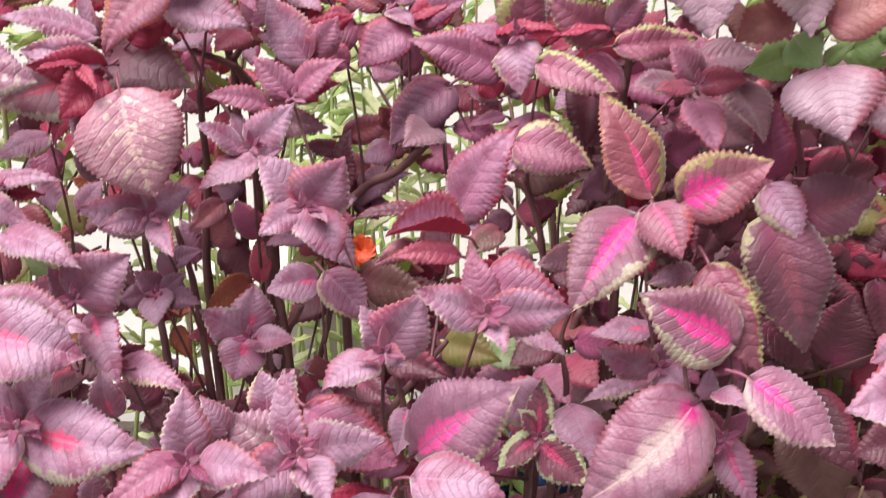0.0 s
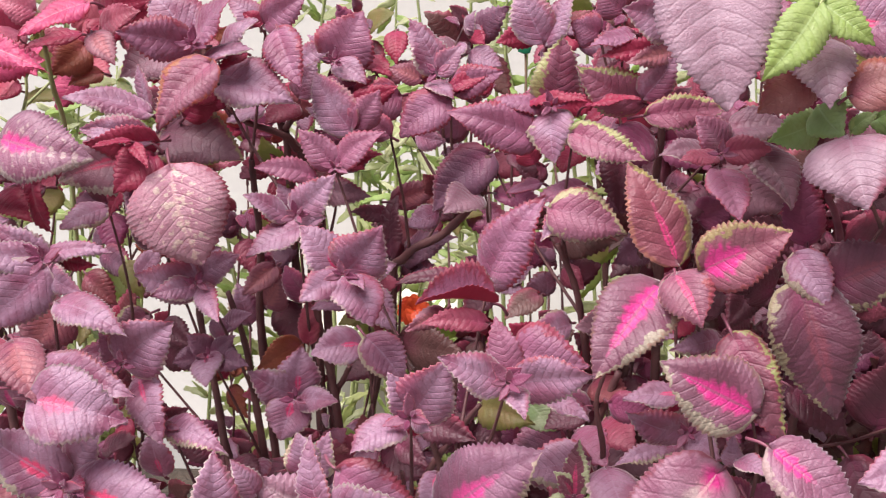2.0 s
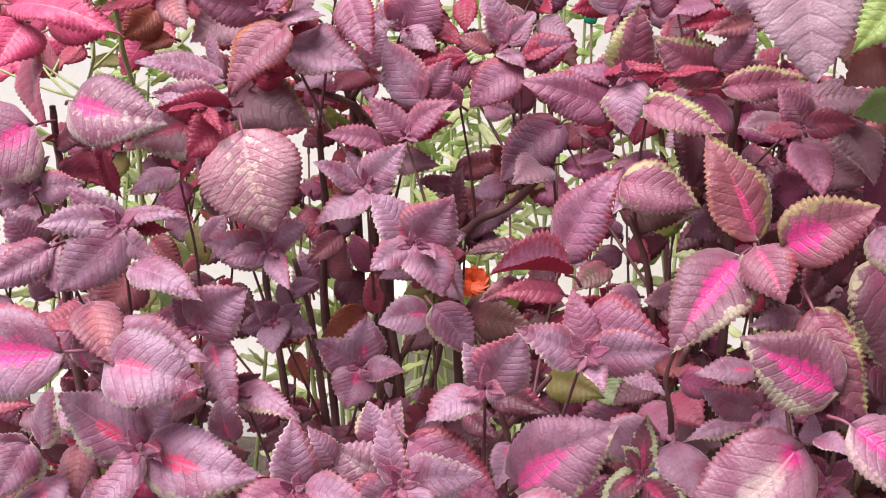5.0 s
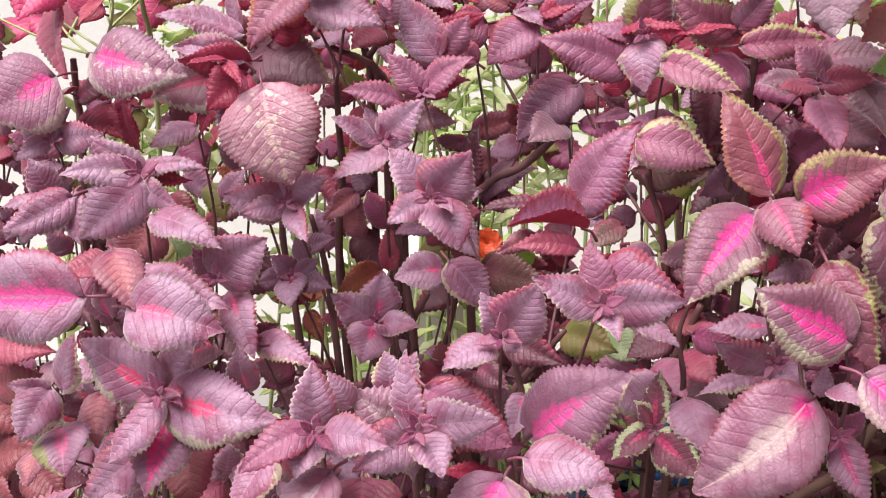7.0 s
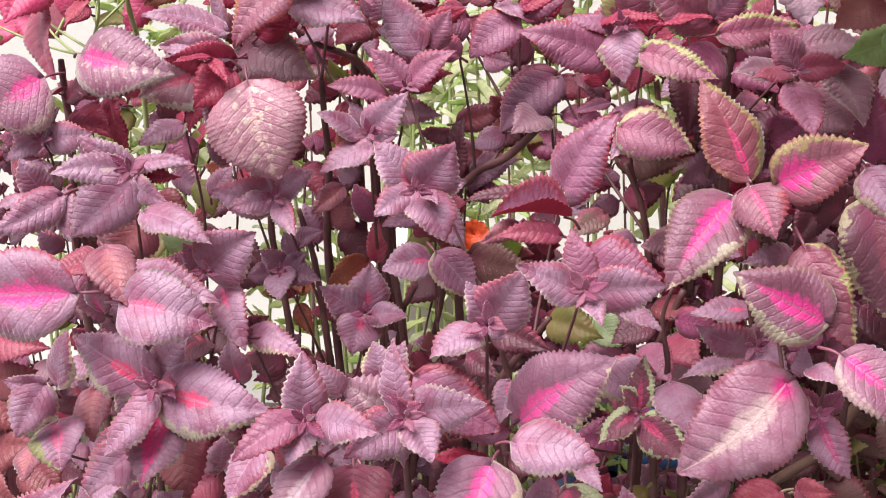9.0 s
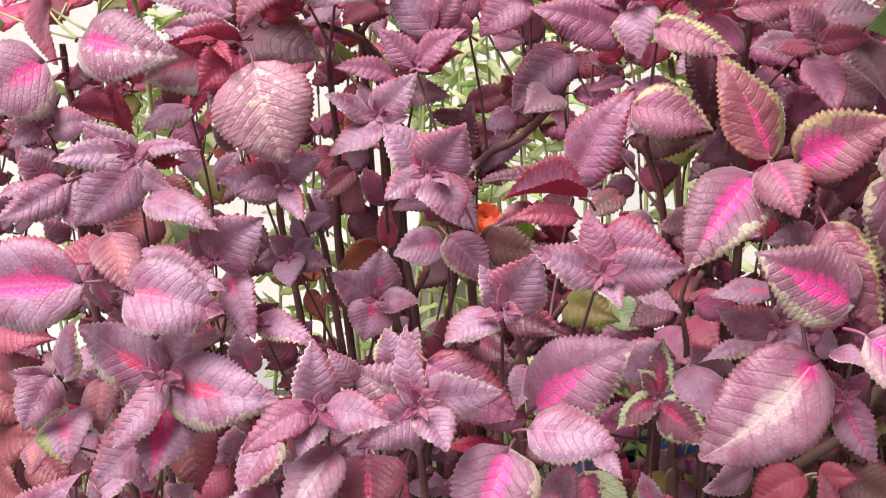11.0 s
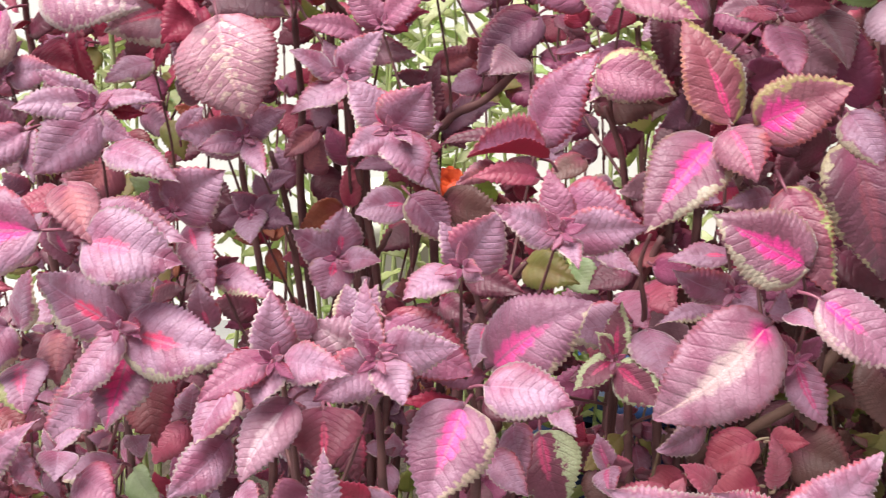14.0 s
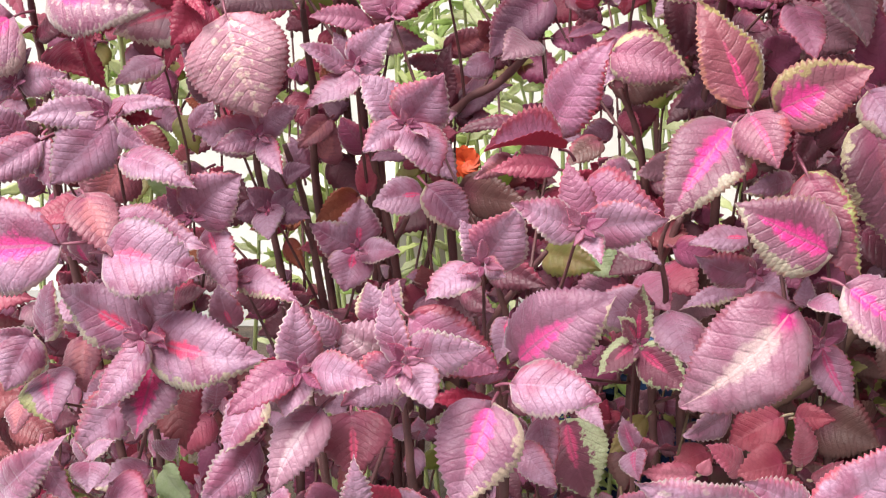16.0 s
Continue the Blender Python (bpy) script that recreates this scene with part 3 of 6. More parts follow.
leaf(stalk, PLUM, (-0.355, 0.760, 0.952), (-0.316, 0.748, 0.960), 0.024, -21, 0.03)
leaf(stalk, PLUM, (-0.357, 0.750, 0.914), (-0.369, 0.740, 0.942), 0.024, -13, 0.07)
leaf(stalk, SHADEPLUM, (-0.367, 0.770, 0.910), (-0.335, 0.758, 0.939), 0.021, 11, 0.05)

grown = plant("coleus_plant", -0.27, 0.98, "bushy purple coleus with serrated plum leaves and dark stems", "coleus", "coleus plants of the hedge")
rise(grown, (-0.212, 0.860, 0.905), (-0.218, 0.870, 0.860), (-0.211, 0.880, 0.788), (-0.210, 0.890, 0.743), 0.0043)
rise(grown, (-0.269, 0.720, 0.777), (-0.277, 0.730, 0.750), (-0.280, 0.740, 0.709), (-0.284, 0.750, 0.666), 0.0025)
stalk = shoot(grown, (-0.235, 0.830, 0.932))  # dusty round
leaf(stalk, DUSTY, (-0.203, 0.780, 0.991), (-0.181, 0.768, 0.923), 0.075, 4, 0.09, full=.56, taper=.94)
leaf(stalk, PLUM, (-0.222, 0.840, 0.903), (-0.186, 0.830, 0.924), 0.029, -3, 0.10)
leaf(stalk, GREYPLUM, (-0.235, 0.830, 0.932), (-0.256, 0.827, 0.941), 0.029, 30, 0.06)
stalk = shoot(grown, (-0.301, 0.880, 0.855))  # behind the dusty leaf
leaf(stalk, OLIVE, (-0.297, 0.920, 0.893), (-0.282, 0.910, 0.863), 0.023, 8, 0.06)
leaf(stalk, GREENCREAM, (-0.284, 0.860, 0.839), (-0.307, 0.850, 0.859), 0.019, -10, 0.06)
leaf(stalk, ROSY, (-0.328, 0.840, 0.883), (-0.351, 0.820, 0.854), 0.038, 6, 0.06)
leaf(stalk, DUSKYRED, (-0.339, 0.930, 0.879), (-0.310, 0.920, 0.855), 0.028, -14, 0.06)
leaf(stalk, MOSSGREY, (-0.275, 0.900, 0.851), (-0.303, 0.890, 0.836), 0.030, 12, 0.06)
leaf(stalk, OLIVE, (-0.338, 0.920, 0.845), (-0.338, 0.900, 0.823), 0.020, 10, 0.06)
leaf(stalk, SHADEPLUM, (-0.270, 0.920, 0.836), (-0.237, 0.900, 0.823), 0.027, -8, 0.06)
leaf(stalk, ROSY, (-0.171, 0.940, 0.885), (-0.195, 0.920, 0.865), 0.022, 12, 0.06)
leaf(stalk, PLUM, (-0.279, 0.900, 0.885), (-0.259, 0.900, 0.911), 0.024, 4, 0.06)
leaf(stalk, DARKLEAF, (-0.326, 0.940, 0.898), (-0.288, 0.920, 0.881), 0.026, -20, 0.06)
stalk = shoot(grown, (-0.222, 0.710, 0.869))  # leaf left fold
bud(stalk, -0.211, 0.684, 0.874, 0.012)
leaf(stalk, PLUM, (-0.213, 0.690, 0.872), (-0.177, 0.689, 0.900), 0.043, -27, 0.04)
leaf(stalk, PLUM, (-0.222, 0.710, 0.869), (-0.234, 0.702, 0.889), 0.020, -1, 0.10)
leaf(stalk, ROSYPLUM, (-0.230, 0.740, 0.859), (-0.263, 0.732, 0.868), 0.024, -7, 0.09)
stalk = shoot(grown, (-0.267, 0.680, 0.869))  # left big
leaf(stalk, HOTMID, (-0.280, 0.620, 0.875), (-0.364, 0.626, 0.869), 0.059, 11, 0.08)
leaf(stalk, PLUMSPOT, (-0.246, 0.625, 0.867), (-0.186, 0.621, 0.856), 0.050, 7, 0.07)
leaf(stalk, PLUM, (-0.267, 0.680, 0.869), (-0.195, 0.655, 0.861), 0.034, 1, 0.09)
leaf(stalk, ROSY, (-0.268, 0.650, 0.897), (-0.243, 0.621, 0.868), 0.032, 30, 0.06)
leaf(stalk, REDPLUM, (-0.283, 0.680, 0.880), (-0.312, 0.665, 0.879), 0.028, -32, 0.05)
leaf(stalk, HOT, (-0.287, 0.680, 0.844), (-0.291, 0.675, 0.873), 0.017, 10, 0.09)
stalk = shoot(grown, (-0.255, 0.600, 0.718))  # left bottom
leaf(stalk, PLUM, (-0.327, 0.580, 0.715), (-0.263, 0.563, 0.773), 0.030, -1, 0.09)
leaf(stalk, PLUM, (-0.288, 0.580, 0.753), (-0.264, 0.567, 0.724), 0.018, -12, 0.09)
leaf(stalk, PLUM, (-0.271, 0.600, 0.737), (-0.248, 0.596, 0.753), 0.013, 27, 0.04)
leaf(stalk, PLUM, (-0.271, 0.600, 0.736), (-0.277, 0.600, 0.750), 0.009, 22, 0.06)
leaf(stalk, CREAMRIM, (-0.247, 0.640, 0.708), (-0.275, 0.616, 0.707), 0.024, -20, 0.03)
leaf(stalk, PLUM, (-0.247, 0.660, 0.710), (-0.228, 0.651, 0.724), 0.018, -22, 0.07)
leaf(stalk, PLUM, (-0.158, 0.600, 0.748), (-0.186, 0.569, 0.724), 0.030, 17, 0.08)
leaf(stalk, ROSYPLUM, (-0.255, 0.600, 0.718), (-0.228, 0.585, 0.711), 0.030, 19, 0.08)
leaf(stalk, PLUM, (-0.263, 0.590, 0.740), (-0.257, 0.570, 0.731), 0.025, 29, 0.07)
stalk = shoot(grown, (-0.239, 0.640, 0.806))  # left front
bud(stalk, -0.227, 0.614, 0.816, 0.017)
leaf(stalk, PINKCREAM_SMALL, (-0.239, 0.640, 0.806), (-0.294, 0.645, 0.838), 0.041, 12, 0.08)
leaf(stalk, PLUM, (-0.241, 0.650, 0.804), (-0.216, 0.651, 0.838), 0.028, 2, 0.08)
leaf(stalk, PINKCREAM_SMALL, (-0.227, 0.630, 0.807), (-0.148, 0.610, 0.803), 0.048, 3, 0.07)
leaf(stalk, PLUM, (-0.231, 0.620, 0.807), (-0.260, 0.600, 0.773), 0.027, -14, 0.03)
leaf(stalk, STREAK, (-0.232, 0.640, 0.788), (-0.239, 0.605, 0.749), 0.043, -4, 0.07)
leaf(stalk, PLUM, (-0.249, 0.630, 0.767), (-0.287, 0.616, 0.730), 0.033, 14, 0.04)
leaf(stalk, MAGENTA, (-0.233, 0.635, 0.809), (-0.246, 0.630, 0.815), 0.011, -14, 0.08)
leaf(stalk, MAGENTA, (-0.230, 0.630, 0.812), (-0.211, 0.607, 0.812), 0.012, 16, 0.07)
stalk = shoot(grown, (-0.322, 0.710, 0.923))  # left long
leaf(stalk, PLUM, (-0.254, 0.690, 0.913), (-0.201, 0.667, 0.899), 0.027, 27, 0.08)
leaf(stalk, PLUM, (-0.321, 0.700, 0.922), (-0.360, 0.673, 0.902), 0.027, 19, 0.03)
leaf(stalk, PLUM, (-0.340, 0.730, 0.919), (-0.385, 0.719, 0.911), 0.014, -24, 0.02)
leaf(stalk, PLUM, (-0.322, 0.710, 0.923), (-0.313, 0.693, 0.891), 0.021, -19, 0.04)
leaf(stalk, ROSY, (-0.285, 0.750, 0.895), (-0.302, 0.737, 0.865), 0.044, 24, 0.04)
stalk = shoot(grown, (-0.275, 0.830, 0.956))  # left top pink
leaf(stalk, HOT, (-0.357, 0.760, 0.999), (-0.400, 0.736, 0.974), 0.065, 9, 0.06)
leaf(stalk, HOTFLECK, (-0.327, 0.775, 1.016), (-0.253, 0.755, 1.004), 0.053, -1, 0.08)
leaf(stalk, PLUM, (-0.223, 0.790, 1.012), (-0.274, 0.787, 1.021), 0.018, -35, 0.02)
leaf(stalk, MAROON, (-0.233, 0.780, 1.012), (-0.214, 0.762, 0.996), 0.010, 20, 0.07)
leaf(stalk, MAROON, (-0.231, 0.775, 1.014), (-0.251, 0.754, 1.012), 0.007, -29, 0.03)
leaf(stalk, MAROON, (-0.231, 0.800, 0.993), (-0.259, 0.791, 0.954), 0.022, -19, 0.08)
leaf(stalk, PLUM, (-0.226, 0.790, 0.980), (-0.235, 0.774, 0.957), 0.024, 28, 0.05)
leaf(stalk, SHADEPLUM, (-0.356, 0.800, 0.980), (-0.321, 0.792, 0.999), 0.020, 2, 0.08)
leaf(stalk, MAROON, (-0.362, 0.830, 0.967), (-0.325, 0.804, 0.951), 0.027, 16, 0.08)
leaf(stalk, MAROON, (-0.339, 0.840, 0.979), (-0.320, 0.826, 0.935), 0.021, -30, 0.10)
leaf(stalk, CREAMRIM, (-0.275, 0.830, 0.956), (-0.303, 0.805, 0.945), 0.025, -10, 0.07)
leaf(stalk, SHADEPLUM, (-0.339, 0.860, 0.968), (-0.362, 0.850, 0.957), 0.019, -10, 0.09)
stalk = shoot(grown, (-0.273, 0.710, 0.938))  # top left star
bud(stalk, -0.264, 0.694, 0.943, 0.016)
leaf(stalk, PLUM, (-0.275, 0.720, 0.939), (-0.315, 0.717, 0.963), 0.019, 15, 0.08)
leaf(stalk, PLUM, (-0.274, 0.720, 0.940), (-0.227, 0.719, 0.943), 0.014, 15, 0.09)
leaf(stalk, PLUM, (-0.273, 0.710, 0.938), (-0.318, 0.684, 0.942), 0.023, -2, 0.10)
leaf(stalk, PLUM, (-0.269, 0.700, 0.934), (-0.308, 0.684, 0.896), 0.042, 26, 0.03)
leaf(stalk, PLUM, (-0.272, 0.710, 0.932), (-0.240, 0.691, 0.920), 0.018, -16, 0.06)
leaf(stalk, MAROON, (-0.275, 0.730, 0.935), (-0.239, 0.717, 0.933), 0.012, -31, 0.04)
stalk = shoot(grown, (-0.227, 0.800, 1.011))  # fold
leaf(stalk, PLUM, (-0.226, 0.800, 1.012), (-0.275, 0.790, 1.021), 0.028, 26, 0.05)
leaf(stalk, MAROON, (-0.219, 0.795, 1.010), (-0.265, 0.774, 1.011), 0.030, 50, 0.09)
leaf(stalk, REDVEIN, (-0.234, 0.810, 0.999), (-0.295, 0.790, 0.983), 0.053, 9, 0.06)
leaf(stalk, MAROON, (-0.219, 0.790, 1.000), (-0.242, 0.766, 0.977), 0.037, 20, 0.06)
leaf(stalk, MAROON, (-0.295, 0.900, 1.110), (-0.249, 0.882, 1.116), 0.036, -29, 0.10)
leaf(stalk, MAROON, (-0.170, 0.875, 1.073), (-0.186, 0.856, 1.060), 0.014, -4, 0.09)
leaf(stalk, MAROON, (-0.197, 0.878, 1.049), (-0.212, 0.860, 1.035), 0.026, 0, 0.04)

grown = plant("coleus_plant", -0.15, 0.98, "bushy purple coleus with serrated plum leaves and dark stems", "coleus", "coleus plants of the hedge")
rise(grown, (-0.196, 0.880, 0.877), (-0.187, 0.890, 0.831), (-0.184, 0.900, 0.783), (-0.182, 0.910, 0.738), 0.0040)
rise(grown, (-0.127, 0.900, 0.870), (-0.124, 0.910, 0.828), (-0.119, 0.920, 0.790), (-0.114, 0.930, 0.723), 0.0050)
rise(grown, (-0.101, 0.910, 0.804), (-0.109, 0.920, 0.788), (-0.118, 0.930, 0.769), (-0.118, 0.940, 0.720), 0.0037)
rise(grown, (-0.081, 0.970, 0.799), (-0.089, 0.980, 0.763), (-0.104, 0.990, 0.703), (-0.108, 1.000, 0.664), 0.0039)
rise(grown, (-0.169, 0.950, 1.053), (-0.167, 0.960, 1.024), (-0.162, 0.970, 0.999), (-0.146, 0.980, 0.973), 0.0057)
rise(grown, (-0.212, 0.940, 1.029), (-0.190, 0.950, 1.012), (-0.167, 0.960, 1.002), (-0.155, 0.970, 0.989), 0.0038)
rise(grown, (-0.125, 0.940, 1.046), (-0.140, 0.950, 1.029), (-0.157, 0.960, 1.009), (-0.162, 0.970, 0.999), 0.0033)
rise(grown, (-0.181, 0.920, 0.983), (-0.182, 0.930, 0.948), (-0.182, 0.940, 0.907), (-0.188, 0.950, 0.853), 0.0046)
rise(grown, (-0.128, 0.880, 0.927), (-0.123, 0.890, 0.906), (-0.120, 0.900, 0.885), (-0.127, 0.910, 0.853), 0.0035)
rise(grown, (-0.126, 0.620, 0.793), (-0.127, 0.630, 0.775), (-0.129, 0.640, 0.747), (-0.128, 0.650, 0.718), 0.0019)
stalk = shoot(grown, (-0.195, 0.800, 0.903))  # cluster small left
bud(stalk, -0.190, 0.784, 0.907, 0.012)
leaf(stalk, PLUM, (-0.195, 0.800, 0.903), (-0.244, 0.796, 0.909), 0.034, 27, 0.05)
leaf(stalk, PLUM, (-0.194, 0.790, 0.902), (-0.222, 0.772, 0.899), 0.020, 0, 0.08)
leaf(stalk, PLUM, (-0.193, 0.800, 0.907), (-0.162, 0.800, 0.925), 0.025, 5, 0.04)
leaf(stalk, PLUM, (-0.195, 0.800, 0.905), (-0.200, 0.798, 0.926), 0.014, 22, 0.06)
leaf(stalk, PLUM, (-0.190, 0.790, 0.902), (-0.169, 0.760, 0.883), 0.018, -5, 0.04)
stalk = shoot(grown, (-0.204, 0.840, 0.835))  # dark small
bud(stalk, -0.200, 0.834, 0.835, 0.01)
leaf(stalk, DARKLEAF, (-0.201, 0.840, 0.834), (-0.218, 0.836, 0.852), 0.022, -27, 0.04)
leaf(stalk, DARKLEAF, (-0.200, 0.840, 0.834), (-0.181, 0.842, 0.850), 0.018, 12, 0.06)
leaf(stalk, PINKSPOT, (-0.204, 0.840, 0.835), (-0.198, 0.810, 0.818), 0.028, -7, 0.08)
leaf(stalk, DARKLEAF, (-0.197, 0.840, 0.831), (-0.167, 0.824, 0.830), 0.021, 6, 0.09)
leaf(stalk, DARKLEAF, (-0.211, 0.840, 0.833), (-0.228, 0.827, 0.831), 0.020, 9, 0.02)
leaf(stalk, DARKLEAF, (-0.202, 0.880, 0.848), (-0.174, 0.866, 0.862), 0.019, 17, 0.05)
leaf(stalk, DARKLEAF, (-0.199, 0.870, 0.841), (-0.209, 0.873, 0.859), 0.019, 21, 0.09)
stalk = shoot(grown, (-0.115, 0.570, 0.816))  # front star left
bud(stalk, -0.110, 0.549, 0.824, 0.016)
leaf(stalk, PLUM, (-0.115, 0.570, 0.816), (-0.116, 0.572, 0.856), 0.027, -25, 0.09)
leaf(stalk, PLUM, (-0.101, 0.600, 0.820), (-0.114, 0.597, 0.842), 0.017, -29, 0.10)
leaf(stalk, PLUM, (-0.107, 0.560, 0.818), (-0.065, 0.536, 0.822), 0.024, 5, 0.06)
leaf(stalk, PLUM, (-0.111, 0.555, 0.819), (-0.120, 0.538, 0.800), 0.023, -7, 0.04)
leaf(stalk, ROSYPLUM, (-0.116, 0.555, 0.822), (-0.150, 0.531, 0.805), 0.023, -19, 0.06)
leaf(stalk, MAROON, (-0.118, 0.570, 0.818), (-0.135, 0.558, 0.825), 0.006, 16, 0.04)
leaf(stalk, PLUM, (-0.118, 0.580, 0.813), (-0.102, 0.572, 0.824), 0.011, -16, 0.10)
stalk = shoot(grown, (-0.133, 0.900, 0.828))  # inner rust
leaf(stalk, MAGENTA, (-0.132, 0.900, 0.865), (-0.151, 0.895, 0.895), 0.029, 32, 0.08)
leaf(stalk, REDLEAF, (-0.133, 0.900, 0.828), (-0.134, 0.908, 0.864), 0.018, -23, 0.08)
leaf(stalk, RUST, (-0.146, 0.920, 0.820), (-0.179, 0.900, 0.803), 0.029, 30, 0.10)
leaf(stalk, ROSY, (-0.183, 0.950, 0.848), (-0.166, 0.944, 0.876), 0.033, -5, 0.04)
leaf(stalk, CREAMRIM, (-0.202, 0.960, 0.829), (-0.211, 0.959, 0.866), 0.028, -14, 0.07)
leaf(stalk, DULLBROWN, (-0.046, 0.860, 0.844), (0.004, 0.834, 0.838), 0.036, -21, 0.06)
leaf(stalk, OLIVE, (0.021, 0.800, 0.808), (0.060, 0.774, 0.803), 0.031, -8, 0.09)
leaf(stalk, GREENCREAM, (0.056, 0.840, 0.796), (0.076, 0.826, 0.779), 0.029, -19, 0.02)
stalk = shoot(grown, (-0.133, 0.850, 0.800))  # inner star
bud(stalk, -0.131, 0.834, 0.801, 0.012)
leaf(stalk, PLUM, (-0.136, 0.850, 0.797), (-0.168, 0.833, 0.822), 0.033, 5, 0.09)
leaf(stalk, PINKSPOT, (-0.133, 0.850, 0.800), (-0.129, 0.855, 0.837), 0.038, -26, 0.06)
leaf(stalk, PLUM, (-0.131, 0.845, 0.794), (-0.097, 0.827, 0.801), 0.022, 13, 0.06)
leaf(stalk, PINKSPOT, (-0.136, 0.840, 0.795), (-0.143, 0.824, 0.768), 0.038, 19, 0.03)
leaf(stalk, PLUM, (-0.136, 0.860, 0.794), (-0.120, 0.855, 0.813), 0.019, 27, 0.06)
leaf(stalk, PINKSPOT, (-0.078, 0.840, 0.844), (-0.115, 0.825, 0.840), 0.032, -4, 0.08)
leaf(stalk, CREAMRIM, (-0.069, 0.820, 0.854), (-0.040, 0.810, 0.821), 0.033, 2, 0.10)
stalk = shoot(grown, (-0.128, 0.850, 0.945))  # mid star upper
bud(stalk, -0.123, 0.834, 0.949, 0.014)
leaf(stalk, PLUM, (-0.125, 0.840, 0.948), (-0.092, 0.825, 0.982), 0.033, -2, 0.04)
leaf(stalk, PLUM, (-0.134, 0.840, 0.946), (-0.162, 0.825, 0.967), 0.020, -23, 0.05)
leaf(stalk, PLUM, (-0.120, 0.840, 0.941), (-0.161, 0.814, 0.922), 0.027, -20, 0.02)
leaf(stalk, GREYPLUM, (-0.113, 0.880, 0.962), (-0.072, 0.866, 0.959), 0.023, -8, 0.07)
leaf(stalk, PLUM, (-0.128, 0.850, 0.945), (-0.141, 0.850, 0.972), 0.019, -17, 0.09)
leaf(stalk, PLUM, (-0.120, 0.840, 0.943), (-0.100, 0.825, 0.949), 0.015, -6, 0.04)
stalk = shoot(grown, (-0.194, 0.710, 0.822))  # pinkspot hang
bud(stalk, -0.188, 0.694, 0.828, 0.012)
leaf(stalk, PINKSPOT, (-0.207, 0.700, 0.859), (-0.183, 0.666, 0.824), 0.027, -9, 0.08)
leaf(stalk, CREAMRIM, (-0.190, 0.700, 0.826), (-0.140, 0.671, 0.817), 0.021, 17, 0.05)
leaf(stalk, SHADEPLUM, (-0.194, 0.710, 0.822), (-0.175, 0.700, 0.837), 0.014, -16, 0.06)
leaf(stalk, PINKSPOT, (-0.214, 0.750, 0.768), (-0.220, 0.747, 0.803), 0.025, 1, 0.02)
leaf(stalk, SHADEPLUM, (-0.253, 0.740, 0.792), (-0.225, 0.728, 0.806), 0.019, 30, 0.06)
stalk = shoot(grown, (-0.199, 0.860, 1.069))  # top left upper
bud(stalk, -0.205, 0.854, 1.081, 0.014)
leaf(stalk, ORANGERIM, (-0.188, 0.840, 1.066), (-0.227, 0.820, 1.018), 0.046, -12, 0.05)
leaf(stalk, PLUM, (-0.236, 0.830, 1.030), (-0.293, 0.808, 1.046), 0.029, -27, 0.03)
leaf(stalk, PLUM, (-0.243, 0.850, 1.030), (-0.252, 0.854, 1.066), 0.016, 32, 0.03)
leaf(stalk, REDRIM, (-0.207, 0.860, 1.080), (-0.258, 0.834, 1.091), 0.034, 31, 0.06)
leaf(stalk, GREYPLUM, (-0.223, 0.895, 1.082), (-0.275, 0.874, 1.057), 0.055, -7, 0.07)
leaf(stalk, PLUM, (-0.214, 0.880, 1.081), (-0.250, 0.888, 1.123), 0.048, -3, 0.05)
leaf(stalk, REDRIM, (-0.210, 0.870, 1.081), (-0.174, 0.855, 1.120), 0.036, 27, 0.02)
leaf(stalk, MOSSGREY, (-0.240, 0.880, 1.011), (-0.173, 0.865, 0.991), 0.055, 10, 0.04)
leaf(stalk, PLUM, (-0.199, 0.860, 1.069), (-0.159, 0.856, 1.078), 0.019, 29, 0.07)
leaf(stalk, MAROON, (-0.219, 0.870, 1.024), (-0.190, 0.872, 1.049), 0.029, -25, 0.05)
stalk = shoot(grown, (-0.161, 0.910, 1.096))  # upper centre left
leaf(stalk, PLUM, (-0.190, 0.880, 1.056), (-0.130, 0.864, 1.037), 0.048, 15, 0.06)
leaf(stalk, REDRIM, (-0.146, 0.890, 1.090), (-0.123, 0.861, 1.047), 0.032, -6, 0.03)
leaf(stalk, PLUM, (-0.197, 0.900, 1.074), (-0.165, 0.894, 1.101), 0.032, 31, 0.10)
leaf(stalk, PLUM, (-0.137, 0.920, 1.036), (-0.122, 0.921, 1.064), 0.025, 0, 0.05)
leaf(stalk, REDRIM, (-0.161, 0.910, 1.096), (-0.123, 0.895, 1.118), 0.033, -15, 0.08)
leaf(stalk, PLUM, (-0.170, 0.920, 1.096), (-0.196, 0.923, 1.118), 0.023, -9, 0.08)
leaf(stalk, MAROON, (-0.163, 0.910, 1.097), (-0.178, 0.906, 1.105), 0.013, 12, 0.07)
leaf(stalk, MAROON, (-0.203, 0.920, 1.028), (-0.219, 0.921, 1.047), 0.024, -9, 0.08)
leaf(stalk, PLUM, (-0.150, 0.960, 1.058), (-0.107, 0.948, 1.080), 0.022, -1, 0.08)

grown = plant("coleus_plant", -0.06, 0.98, "bushy purple coleus with serrated plum leaves and dark stems", "coleus", "coleus plants of the hedge")
rise(grown, (0.021, 0.920, 0.985), (0.013, 0.930, 0.951), (-0.020, 0.940, 0.915), (-0.055, 0.950, 0.893), 0.0055)
rise(grown, (0.022, 0.760, 0.822), (0.002, 0.770, 0.794), (-0.018, 0.780, 0.763), (-0.029, 0.790, 0.731), 0.0034)
rise(grown, (-0.017, 0.760, 0.810), (-0.013, 0.770, 0.785), (-0.010, 0.780, 0.763), (-0.014, 0.790, 0.732), 0.0031)
rise(grown, (-0.072, 0.660, 0.779), (-0.076, 0.670, 0.761), (-0.075, 0.680, 0.732), (-0.075, 0.690, 0.701), 0.0023)
